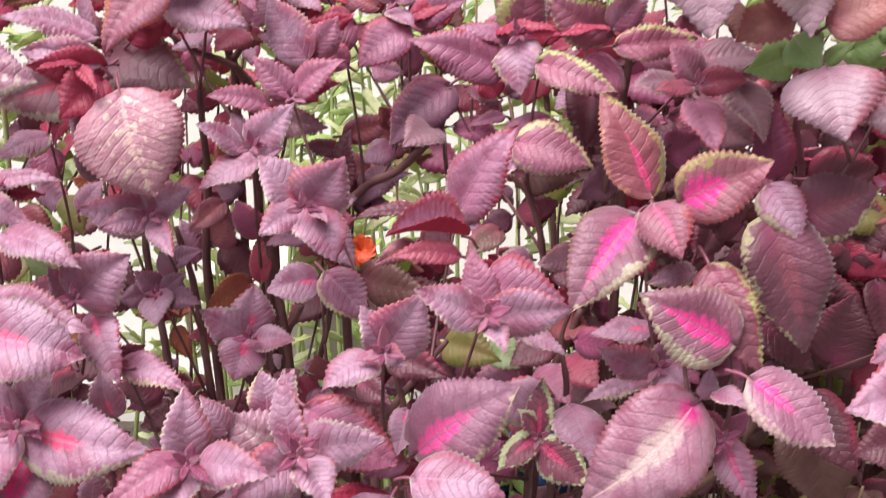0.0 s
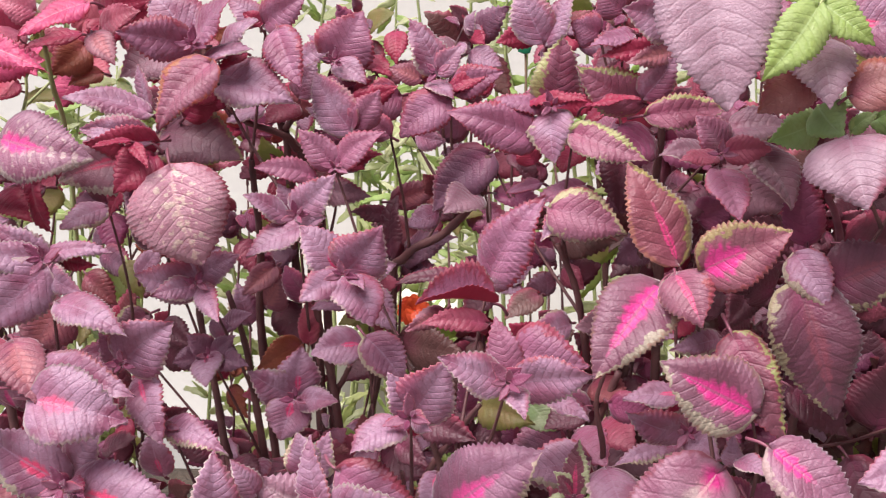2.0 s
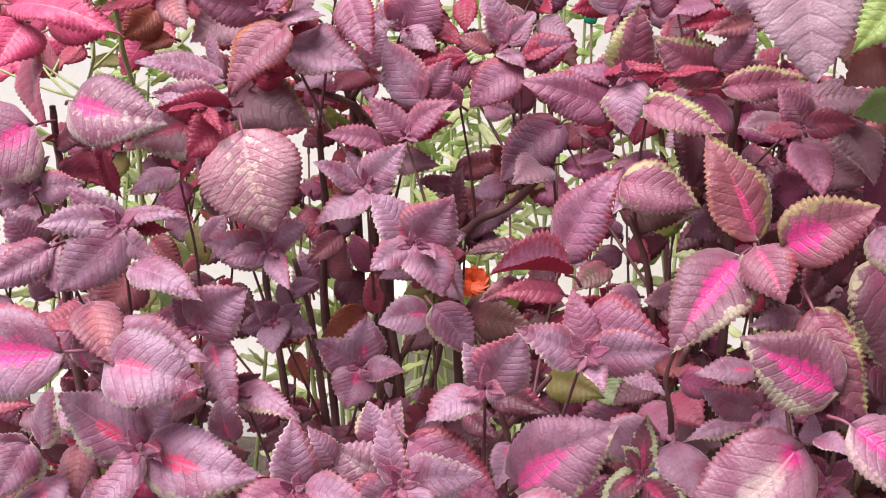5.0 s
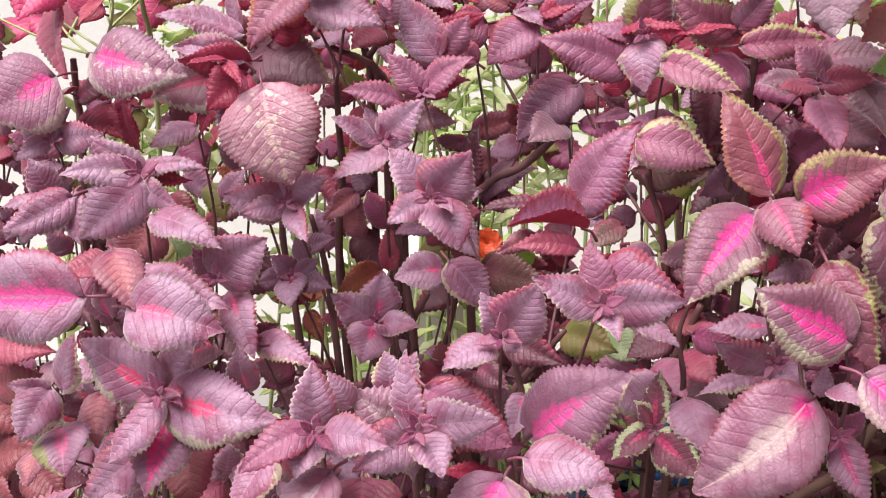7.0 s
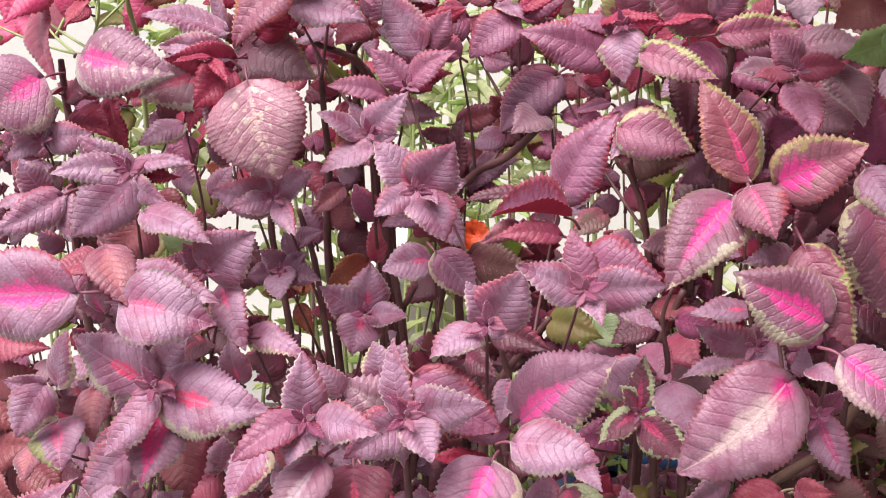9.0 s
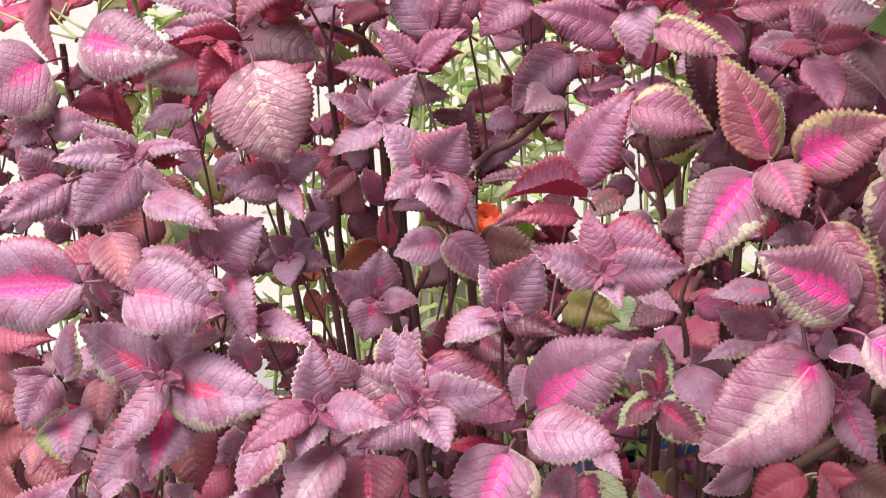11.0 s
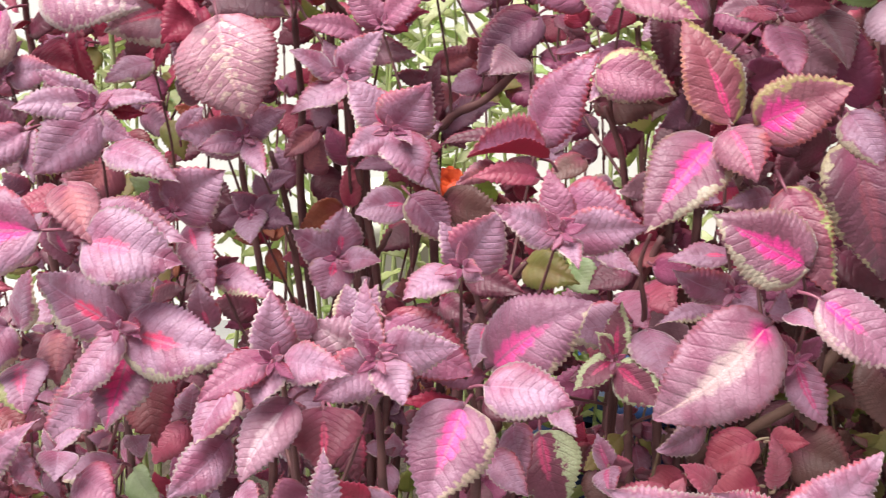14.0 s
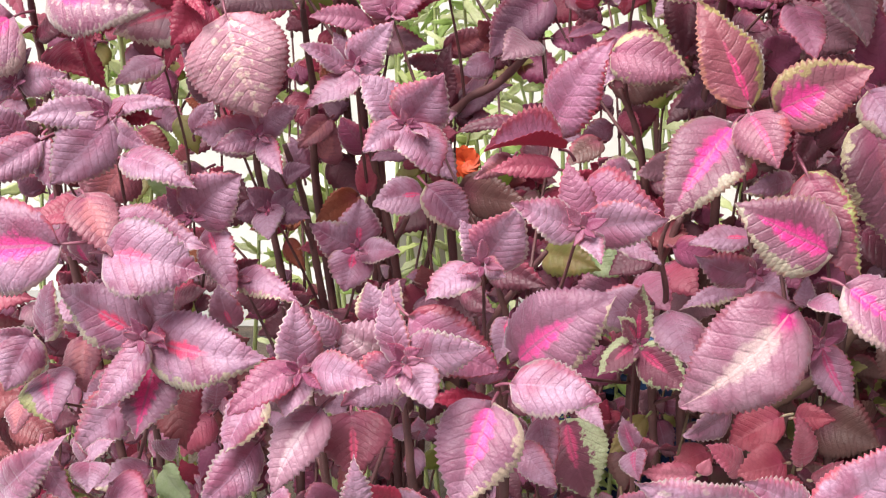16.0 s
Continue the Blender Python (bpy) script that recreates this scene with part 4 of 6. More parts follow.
rise(grown, (-0.022, 0.660, 0.811), (-0.019, 0.670, 0.780), (-0.010, 0.680, 0.748), (-0.010, 0.690, 0.714), 0.0023)
stalk = shoot(grown, (-0.102, 0.580, 0.725))  # centre bottom
leaf(stalk, GREENCREAM, (-0.283, 0.750, 0.645), (-0.258, 0.737, 0.622), 0.030, -25, 0.03)
leaf(stalk, PALEPINK, (-0.105, 0.555, 0.794), (-0.129, 0.530, 0.757), 0.031, -12, 0.06)
leaf(stalk, SPOTMAROON, (-0.091, 0.580, 0.780), (-0.087, 0.555, 0.752), 0.045, 5, 0.08)
leaf(stalk, PLUM, (-0.088, 0.550, 0.722), (-0.083, 0.541, 0.773), 0.018, -6, 0.06)
leaf(stalk, CREAMRIM, (-0.154, 0.600, 0.783), (-0.170, 0.575, 0.757), 0.032, -24, 0.07)
leaf(stalk, MAROON, (-0.066, 0.570, 0.724), (-0.084, 0.563, 0.743), 0.020, 12, 0.06)
leaf(stalk, PLUM, (-0.047, 0.580, 0.718), (-0.081, 0.580, 0.729), 0.021, 28, 0.03)
leaf(stalk, ROSYPLUM, (-0.102, 0.580, 0.725), (-0.120, 0.564, 0.715), 0.032, 14, 0.04)
leaf(stalk, PLUM, (-0.145, 0.580, 0.724), (-0.125, 0.556, 0.723), 0.024, -1, 0.05)
stalk = shoot(grown, (-0.071, 0.840, 0.903))  # centre star
bud(stalk, -0.078, 0.779, 0.914, 0.014)
leaf(stalk, PINKSPOT, (-0.084, 0.800, 0.910), (-0.112, 0.795, 0.948), 0.037, -25, 0.09)
leaf(stalk, PLUM, (-0.080, 0.800, 0.912), (-0.051, 0.794, 0.946), 0.046, -30, 0.07)
leaf(stalk, PLUM, (-0.083, 0.790, 0.910), (-0.108, 0.765, 0.898), 0.027, 3, 0.05)
leaf(stalk, PLUM, (-0.079, 0.790, 0.908), (-0.056, 0.770, 0.878), 0.040, 29, 0.09)
leaf(stalk, PLUM, (-0.073, 0.785, 0.912), (-0.061, 0.764, 0.907), 0.011, 20, 0.07)
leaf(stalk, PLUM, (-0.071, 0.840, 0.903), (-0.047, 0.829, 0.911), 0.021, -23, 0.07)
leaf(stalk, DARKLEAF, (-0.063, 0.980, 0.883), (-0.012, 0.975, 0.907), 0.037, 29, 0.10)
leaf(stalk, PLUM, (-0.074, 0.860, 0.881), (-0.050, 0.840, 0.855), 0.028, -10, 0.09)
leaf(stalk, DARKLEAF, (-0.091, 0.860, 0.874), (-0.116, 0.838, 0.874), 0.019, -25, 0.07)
stalk = shoot(grown, (-0.020, 0.920, 1.053))  # centre upper right
bud(stalk, -0.019, 0.904, 1.055, 0.012)
leaf(stalk, PLUM, (-0.021, 0.920, 1.055), (-0.043, 0.922, 1.099), 0.032, -23, 0.07)
leaf(stalk, PLUM, (-0.020, 0.920, 1.053), (-0.001, 0.924, 1.076), 0.022, -8, 0.05)
leaf(stalk, REDRIM, (-0.009, 0.920, 1.043), (0.034, 0.904, 1.055), 0.027, -13, 0.10)
leaf(stalk, PLUM, (-0.025, 0.910, 1.046), (-0.005, 0.890, 1.035), 0.019, 30, 0.09)
leaf(stalk, MAROON, (0.009, 0.940, 1.043), (0.028, 0.933, 1.050), 0.024, -15, 0.10)
leaf(stalk, ROSY, (-0.037, 0.940, 1.048), (-0.062, 0.932, 1.058), 0.019, -5, 0.05)
stalk = shoot(grown, (-0.065, 0.620, 0.795))  # front star right
bud(stalk, -0.058, 0.584, 0.813, 0.016)
leaf(stalk, PLUM, (-0.062, 0.600, 0.806), (-0.070, 0.609, 0.853), 0.021, 22, 0.07)
leaf(stalk, PLUM, (-0.058, 0.600, 0.808), (-0.011, 0.586, 0.820), 0.030, -23, 0.09)
leaf(stalk, REDRIM, (-0.062, 0.660, 0.809), (-0.007, 0.641, 0.781), 0.042, -13, 0.03)
leaf(stalk, PALEPINK, (-0.065, 0.620, 0.795), (-0.103, 0.604, 0.828), 0.039, 6, 0.09)
leaf(stalk, PLUM, (-0.065, 0.610, 0.798), (-0.097, 0.585, 0.783), 0.033, 19, 0.05)
leaf(stalk, PLUM, (-0.057, 0.590, 0.807), (-0.041, 0.570, 0.791), 0.025, 23, 0.07)
leaf(stalk, CREAMRIM, (-0.096, 0.700, 0.793), (-0.100, 0.704, 0.819), 0.025, -8, 0.02)
leaf(stalk, CREAMRIM, (-0.088, 0.720, 0.782), (-0.081, 0.720, 0.814), 0.019, 6, 0.03)
leaf(stalk, MAGENTA, (-0.059, 0.595, 0.812), (-0.068, 0.590, 0.822), 0.008, -12, 0.02)
leaf(stalk, MAGENTA, (-0.059, 0.595, 0.811), (-0.048, 0.587, 0.820), 0.008, -7, 0.06)
leaf(stalk, CREAMRIM, (-0.069, 0.630, 0.790), (-0.065, 0.609, 0.769), 0.021, -6, 0.10)
stalk = shoot(grown, (-0.013, 0.660, 0.747))  # lower centre
leaf(stalk, PINKCREAM, (-0.010, 0.605, 0.773), (-0.031, 0.568, 0.724), 0.053, -5, 0.03)
leaf(stalk, SHADEPLUM, (-0.101, 0.660, 0.740), (-0.082, 0.644, 0.700), 0.027, 20, 0.05)
leaf(stalk, MAROON, (-0.013, 0.660, 0.747), (-0.052, 0.641, 0.762), 0.017, -27, 0.04)
leaf(stalk, PLUM, (0.005, 0.660, 0.718), (0.029, 0.631, 0.704), 0.022, -5, 0.07)
leaf(stalk, PLUM, (0.018, 0.680, 0.729), (0.027, 0.652, 0.706), 0.028, -28, 0.08)
stalk = shoot(grown, (-0.017, 0.670, 0.845))  # mid shoot
bud(stalk, -0.015, 0.654, 0.850, 0.016)
leaf(stalk, PLUM, (-0.016, 0.670, 0.845), (0.009, 0.665, 0.883), 0.041, -24, 0.03)
leaf(stalk, PLUM, (-0.017, 0.670, 0.845), (-0.029, 0.663, 0.875), 0.020, -15, 0.07)
leaf(stalk, PLUM, (-0.022, 0.660, 0.843), (-0.051, 0.638, 0.832), 0.028, -28, 0.08)
leaf(stalk, PLUM, (-0.015, 0.665, 0.845), (-0.002, 0.647, 0.843), 0.015, -30, 0.02)
leaf(stalk, SHADEPLUM, (-0.017, 0.730, 0.824), (0.022, 0.704, 0.816), 0.026, -9, 0.09)
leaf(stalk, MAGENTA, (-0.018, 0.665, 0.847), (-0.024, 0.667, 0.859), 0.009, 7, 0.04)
leaf(stalk, SHADEPLUM, (-0.041, 0.780, 0.784), (-0.018, 0.759, 0.775), 0.021, -9, 0.05)
stalk = shoot(grown, (-0.099, 0.860, 0.984))  # pair mid
bud(stalk, -0.096, 0.854, 0.984, 0.013)
leaf(stalk, ROSYPLUM, (-0.096, 0.860, 0.984), (-0.057, 0.853, 1.012), 0.026, 8, 0.08)
leaf(stalk, ROSYPLUM, (-0.099, 0.860, 0.984), (-0.126, 0.860, 1.013), 0.025, 14, 0.02)
leaf(stalk, ROSYPLUM, (-0.114, 0.860, 0.975), (-0.157, 0.841, 0.986), 0.019, -4, 0.07)
leaf(stalk, MAROON, (-0.093, 0.870, 0.984), (-0.060, 0.856, 0.994), 0.015, 12, 0.07)
stalk = shoot(grown, (-0.087, 0.970, 1.064))  # upper centre
bud(stalk, -0.109, 0.934, 1.064, 0.012)
leaf(stalk, REDRIM, (-0.112, 0.950, 1.063), (-0.087, 0.954, 1.106), 0.053, -13, 0.10)
leaf(stalk, PLUM, (-0.108, 0.940, 1.063), (-0.081, 0.924, 1.046), 0.023, 5, 0.02)
leaf(stalk, PLUM, (-0.114, 0.960, 1.065), (-0.136, 0.957, 1.087), 0.022, -16, 0.07)
leaf(stalk, MAROON, (-0.087, 0.970, 1.064), (-0.064, 0.951, 1.052), 0.020, 20, 0.07)
leaf(stalk, MAROON, (-0.063, 0.980, 1.087), (-0.061, 0.961, 1.061), 0.022, -10, 0.07)
leaf(stalk, REDRIM, (-0.057, 0.950, 1.033), (-0.088, 0.939, 1.025), 0.037, 21, 0.05)
leaf(stalk, ROSY, (-0.067, 0.970, 1.047), (-0.045, 0.971, 1.064), 0.022, 24, 0.08)
stalk = shoot(grown, (-0.059, 0.900, 1.004))  # upper mid
leaf(stalk, PLUM, (-0.088, 0.880, 1.011), (-0.119, 0.893, 1.056), 0.038, 29, 0.06)
leaf(stalk, ROSYPLUM, (-0.083, 0.880, 1.014), (-0.063, 0.879, 1.042), 0.027, -21, 0.09)
leaf(stalk, PLUM, (-0.095, 0.900, 1.011), (-0.129, 0.903, 1.028), 0.019, -1, 0.08)
leaf(stalk, ROSYPLUM, (-0.059, 0.900, 1.004), (-0.081, 0.899, 1.021), 0.023, 15, 0.03)
leaf(stalk, REDRIM, (-0.012, 0.900, 1.033), (-0.049, 0.888, 1.004), 0.037, 5, 0.07)
stalk = shoot(grown, (-0.009, 0.910, 1.042))  # crimson
leaf(stalk, MAROON, (-0.093, 0.930, 1.030), (-0.055, 0.927, 1.043), 0.020, -16, 0.06)
leaf(stalk, MAROON, (-0.009, 0.910, 1.042), (0.029, 0.909, 1.058), 0.015, 7, 0.03)
leaf(stalk, MAROON, (0.056, 0.862, 1.031), (0.103, 0.842, 1.034), 0.010, 12, 0.08)
leaf(stalk, MAROON, (0.099, 0.852, 1.030), (0.138, 0.832, 1.037), 0.011, 32, 0.03)
leaf(stalk, MAGENTA, (-0.118, 0.930, 1.004), (-0.076, 0.912, 1.012), 0.021, -26, 0.06)
leaf(stalk, MAROON, (0.060, 0.900, 0.981), (0.049, 0.900, 0.998), 0.022, 23, 0.03)
leaf(stalk, PLUM, (-0.041, 0.940, 1.000), (-0.016, 0.928, 0.996), 0.022, -25, 0.07)

grown = plant("coleus_plant", 0.05, 0.98, "bushy purple coleus with serrated plum leaves and dark stems", "coleus", "coleus plants of the hedge")
rise(grown, (0.078, 0.860, 0.921), (0.091, 0.870, 0.888), (0.097, 0.880, 0.858), (0.102, 0.890, 0.817), 0.0039)
rise(grown, (0.127, 0.860, 0.817), (0.112, 0.870, 0.775), (0.098, 0.880, 0.741), (0.093, 0.890, 0.697), 0.0052)
rise(grown, (0.086, 0.860, 0.791), (0.088, 0.870, 0.764), (0.091, 0.880, 0.741), (0.093, 0.890, 0.707), 0.0035)
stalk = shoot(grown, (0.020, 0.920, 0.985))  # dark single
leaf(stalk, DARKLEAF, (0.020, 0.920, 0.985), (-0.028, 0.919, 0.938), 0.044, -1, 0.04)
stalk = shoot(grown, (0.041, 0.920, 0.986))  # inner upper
leaf(stalk, SHADEPLUM, (-0.070, 0.960, 0.891), (-0.065, 0.970, 0.945), 0.028, 29, 0.07)
leaf(stalk, SHADEPLUM, (-0.074, 0.980, 0.925), (-0.105, 0.963, 0.932), 0.019, -17, 0.09)
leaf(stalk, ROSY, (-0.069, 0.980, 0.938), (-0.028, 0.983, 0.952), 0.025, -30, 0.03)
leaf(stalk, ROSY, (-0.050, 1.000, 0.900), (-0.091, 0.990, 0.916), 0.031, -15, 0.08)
leaf(stalk, SHADEPLUM, (0.128, 0.880, 0.990), (0.126, 0.852, 0.947), 0.035, 18, 0.03)
leaf(stalk, SHADEPLUM, (0.041, 0.920, 0.986), (0.062, 0.899, 0.962), 0.020, 30, 0.08)
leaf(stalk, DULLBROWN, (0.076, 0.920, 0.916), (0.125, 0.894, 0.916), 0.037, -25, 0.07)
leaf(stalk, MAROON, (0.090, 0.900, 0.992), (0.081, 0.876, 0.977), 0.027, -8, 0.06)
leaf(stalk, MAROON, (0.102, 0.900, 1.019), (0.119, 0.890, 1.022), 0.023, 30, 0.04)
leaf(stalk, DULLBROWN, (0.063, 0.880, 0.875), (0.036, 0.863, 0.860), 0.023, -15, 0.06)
stalk = shoot(grown, (0.005, 0.675, 0.775))  # pink corner
leaf(stalk, PINKCREAM, (0.005, 0.675, 0.775), (0.066, 0.653, 0.827), 0.055, 1, 0.09)
leaf(stalk, PLUM, (0.006, 0.610, 0.787), (0.057, 0.598, 0.783), 0.036, 18, 0.06)
leaf(stalk, PINKSPOT, (-0.004, 0.700, 0.793), (-0.009, 0.669, 0.776), 0.020, 3, 0.06)
leaf(stalk, REDRIM, (-0.004, 0.680, 0.765), (-0.041, 0.670, 0.769), 0.017, -8, 0.07)
leaf(stalk, SHADEPLUM, (0.001, 0.660, 0.758), (0.027, 0.647, 0.754), 0.024, 26, 0.04)
leaf(stalk, PLUM, (0.045, 0.660, 0.753), (0.060, 0.638, 0.744), 0.015, 21, 0.04)
stalk = shoot(grown, (0.029, 0.760, 0.914))  # red edge big
leaf(stalk, REDRIM, (0.029, 0.760, 0.914), (0.068, 0.749, 0.976), 0.043, 18, 0.09)
leaf(stalk, REDRIM, (0.033, 0.740, 0.903), (-0.017, 0.719, 0.909), 0.027, -40, 0.04, cup=1.6)
leaf(stalk, REDPLUM, (0.029, 0.722, 0.893), (-0.013, 0.712, 0.895), 0.016, -4, 0.05)
leaf(stalk, ROSY, (-0.000, 0.730, 0.899), (-0.024, 0.714, 0.889), 0.014, 20, 0.03)
leaf(stalk, ROSY, (0.019, 0.780, 0.910), (0.005, 0.772, 0.921), 0.017, 20, 0.08)
leaf(stalk, SHADEPLUM, (0.000, 0.840, 0.900), (-0.048, 0.831, 0.896), 0.014, -30, 0.08)
stalk = shoot(grown, (0.047, 0.680, 0.869))  # right shoot
bud(stalk, 0.047, 0.654, 0.874, 0.016)
leaf(stalk, PLUM, (0.042, 0.670, 0.868), (0.005, 0.653, 0.890), 0.029, -19, 0.04)
leaf(stalk, PLUM, (0.052, 0.670, 0.867), (0.099, 0.655, 0.876), 0.031, -26, 0.05)
leaf(stalk, PLUM, (0.049, 0.660, 0.868), (0.058, 0.635, 0.857), 0.016, 16, 0.06)
leaf(stalk, ROSYPLUM, (0.047, 0.680, 0.869), (0.037, 0.688, 0.906), 0.023, 10, 0.08)
leaf(stalk, REDRIM, (0.049, 0.710, 0.876), (0.098, 0.698, 0.871), 0.048, -2, 0.09)
leaf(stalk, PLUM, (0.072, 0.700, 0.849), (0.098, 0.685, 0.839), 0.016, 29, 0.08)
leaf(stalk, MAGENTA, (0.046, 0.660, 0.875), (0.055, 0.654, 0.882), 0.010, -15, 0.08)
stalk = shoot(grown, (0.081, 0.860, 0.945))  # speckled pair
leaf(stalk, YELLOWRIM, (0.074, 0.840, 0.952), (0.130, 0.830, 0.935), 0.042, -6, 0.08)
leaf(stalk, ROSYPLUM, (0.098, 0.870, 0.966), (0.059, 0.859, 0.954), 0.020, -29, 0.09)
leaf(stalk, CREAMRIM, (0.081, 0.860, 0.945), (0.066, 0.834, 0.929), 0.018, 9, 0.10)
leaf(stalk, REDRIM, (0.064, 0.880, 0.967), (0.037, 0.869, 0.961), 0.012, -23, 0.04)
stalk = shoot(grown, (0.090, 0.840, 1.010))  # upper right star
bud(stalk, 0.074, 0.854, 1.030, 0.012)
leaf(stalk, GREENRIM, (0.075, 0.870, 1.029), (0.083, 0.869, 1.083), 0.040, -24, 0.07)
leaf(stalk, REDRIM, (0.071, 0.870, 1.029), (0.027, 0.858, 1.036), 0.018, -13, 0.08)
leaf(stalk, MAROON, (0.077, 0.870, 1.029), (0.111, 0.866, 1.032), 0.018, -31, 0.06)
leaf(stalk, GREENRIM, (0.142, 0.860, 1.031), (0.092, 0.846, 1.059), 0.037, 28, 0.08)
leaf(stalk, PLUM, (0.143, 0.850, 1.036), (0.165, 0.842, 1.066), 0.026, -15, 0.03)
leaf(stalk, GREENRIM, (0.146, 0.840, 1.023), (0.206, 0.847, 1.028), 0.025, -13, 0.07)
leaf(stalk, REDRIM, (0.060, 0.860, 1.004), (-0.007, 0.850, 1.027), 0.037, 9, 0.07)
leaf(stalk, CREAMRIM, (0.073, 0.860, 1.024), (0.075, 0.842, 0.987), 0.038, -24, 0.08)
leaf(stalk, GREENRIM, (0.090, 0.840, 1.010), (0.144, 0.817, 0.992), 0.028, 2, 0.05)

grown = plant("coleus_plant", 0.16, 0.98, "bushy purple coleus with serrated plum leaves and dark stems", "coleus", "coleus plants of the hedge")
rise(grown, (0.151, 0.860, 0.936), (0.144, 0.870, 0.916), (0.137, 0.880, 0.868), (0.134, 0.890, 0.818), 0.0039)
rise(grown, (0.154, 0.860, 1.036), (0.158, 0.870, 1.005), (0.155, 0.880, 0.968), (0.159, 0.890, 0.930), 0.0043)
rise(grown, (0.113, 0.800, 0.835), (0.107, 0.810, 0.806), (0.113, 0.820, 0.765), (0.108, 0.830, 0.723), 0.0024)
stalk = shoot(grown, (0.203, 0.690, 0.778))  # below pale
bud(stalk, 0.201, 0.684, 0.783, 0.012)
leaf(stalk, PINKSPOT, (0.192, 0.610, 0.695), (0.244, 0.620, 0.749), 0.042, -11, 0.07)
leaf(stalk, FLECKED, (0.149, 0.600, 0.707), (0.078, 0.583, 0.735), 0.033, 11, 0.08)
leaf(stalk, PLUM, (0.192, 0.630, 0.683), (0.145, 0.615, 0.720), 0.028, -19, 0.02)
leaf(stalk, ROSYPLUM, (0.070, 0.640, 0.682), (0.100, 0.628, 0.706), 0.019, -27, 0.05)
leaf(stalk, MAGMID, (0.203, 0.690, 0.778), (0.224, 0.679, 0.739), 0.025, -9, 0.04)
leaf(stalk, MAGENTA, (0.206, 0.710, 0.771), (0.187, 0.706, 0.793), 0.020, -14, 0.08)
leaf(stalk, MAGENTA, (0.208, 0.710, 0.773), (0.224, 0.709, 0.791), 0.017, -22, 0.04)
leaf(stalk, SHADEPLUM, (0.213, 0.740, 0.759), (0.187, 0.724, 0.748), 0.025, 28, 0.07)
leaf(stalk, PLUM, (0.150, 0.720, 0.717), (0.118, 0.700, 0.705), 0.026, 30, 0.02)
leaf(stalk, PLUM, (0.191, 0.670, 0.819), (0.205, 0.647, 0.818), 0.015, 18, 0.05)
leaf(stalk, PLUM, (0.188, 0.680, 0.811), (0.188, 0.675, 0.834), 0.013, 3, 0.10)
leaf(stalk, SHADEPLUM, (0.187, 0.700, 0.807), (0.206, 0.694, 0.822), 0.013, -10, 0.03)
stalk = shoot(grown, (0.179, 0.680, 0.805))  # big pale
leaf(stalk, PALE, (0.179, 0.680, 0.805), (0.110, 0.670, 0.742), 0.067, 4, 0.06, full=.46, taper=.92)
stalk = shoot(grown, (0.166, 0.710, 0.930))  # hot cupped
leaf(stalk, HOTYELLOW, (0.171, 0.700, 0.935), (0.221, 0.685, 0.962), 0.042, -10, 0.06, cup=0.25)
leaf(stalk, ROSYMID, (0.154, 0.710, 0.929), (0.167, 0.680, 0.903), 0.036, -16, 0.06)
leaf(stalk, HOTCREAM, (0.144, 0.725, 0.918), (0.100, 0.685, 0.867), 0.051, -12, 0.07)
stalk = shoot(grown, (0.197, 0.665, 0.853))  # hot low
leaf(stalk, HOTCREAM, (0.197, 0.665, 0.853), (0.141, 0.668, 0.883), 0.050, 11, 0.03)
leaf(stalk, GREENRIMDARK, (0.189, 0.690, 0.892), (0.218, 0.664, 0.832), 0.035, -12, 0.07)
leaf(stalk, HOT, (0.206, 0.640, 0.837), (0.252, 0.621, 0.805), 0.040, 12, 0.05)
leaf(stalk, CREAMRIM, (0.184, 0.720, 0.884), (0.151, 0.697, 0.882), 0.016, 13, 0.03)
stalk = shoot(grown, (0.171, 0.760, 0.806))  # right mid star
bud(stalk, 0.167, 0.744, 0.810, 0.012)
leaf(stalk, PLUM, (0.167, 0.750, 0.807), (0.125, 0.732, 0.827), 0.027, 26, 0.06)
leaf(stalk, PINKSPOT, (0.168, 0.780, 0.825), (0.125, 0.779, 0.823), 0.023, -29, 0.04)
leaf(stalk, PLUM, (0.169, 0.750, 0.807), (0.186, 0.723, 0.798), 0.023, -7, 0.02)
leaf(stalk, PLUM, (0.171, 0.760, 0.806), (0.183, 0.754, 0.828), 0.017, -6, 0.04)
leaf(stalk, CREAMRIM, (0.166, 0.770, 0.790), (0.116, 0.743, 0.785), 0.016, -30, 0.10)
leaf(stalk, SHADEPLUM, (0.171, 0.800, 0.814), (0.181, 0.794, 0.838), 0.018, 1, 0.05)
leaf(stalk, SHADEPLUM, (0.186, 0.820, 0.817), (0.164, 0.816, 0.835), 0.022, -27, 0.05)
stalk = shoot(grown, (0.191, 0.820, 0.994))  # right red star
bud(stalk, 0.188, 0.764, 1.002, 0.01)
leaf(stalk, REDPLUM, (0.188, 0.775, 0.999), (0.161, 0.765, 0.998), 0.016, -26, 0.03)
leaf(stalk, REDPLUM, (0.193, 0.775, 1.001), (0.222, 0.765, 1.004), 0.020, -17, 0.09)
leaf(stalk, ROSYPLUM, (0.194, 0.790, 1.002), (0.175, 0.787, 1.026), 0.029, -11, 0.08)
leaf(stalk, ROSYPLUM, (0.189, 0.770, 0.990), (0.199, 0.737, 0.962), 0.030, 14, 0.02)
leaf(stalk, GREYPLUM, (0.216, 0.810, 1.003), (0.241, 0.777, 0.963), 0.042, 29, 0.07)
leaf(stalk, GREYPLUM, (0.191, 0.820, 0.994), (0.151, 0.802, 0.998), 0.025, -25, 0.10)
leaf(stalk, GREYPLUM, (0.199, 0.800, 1.015), (0.239, 0.793, 1.018), 0.033, 21, 0.03)
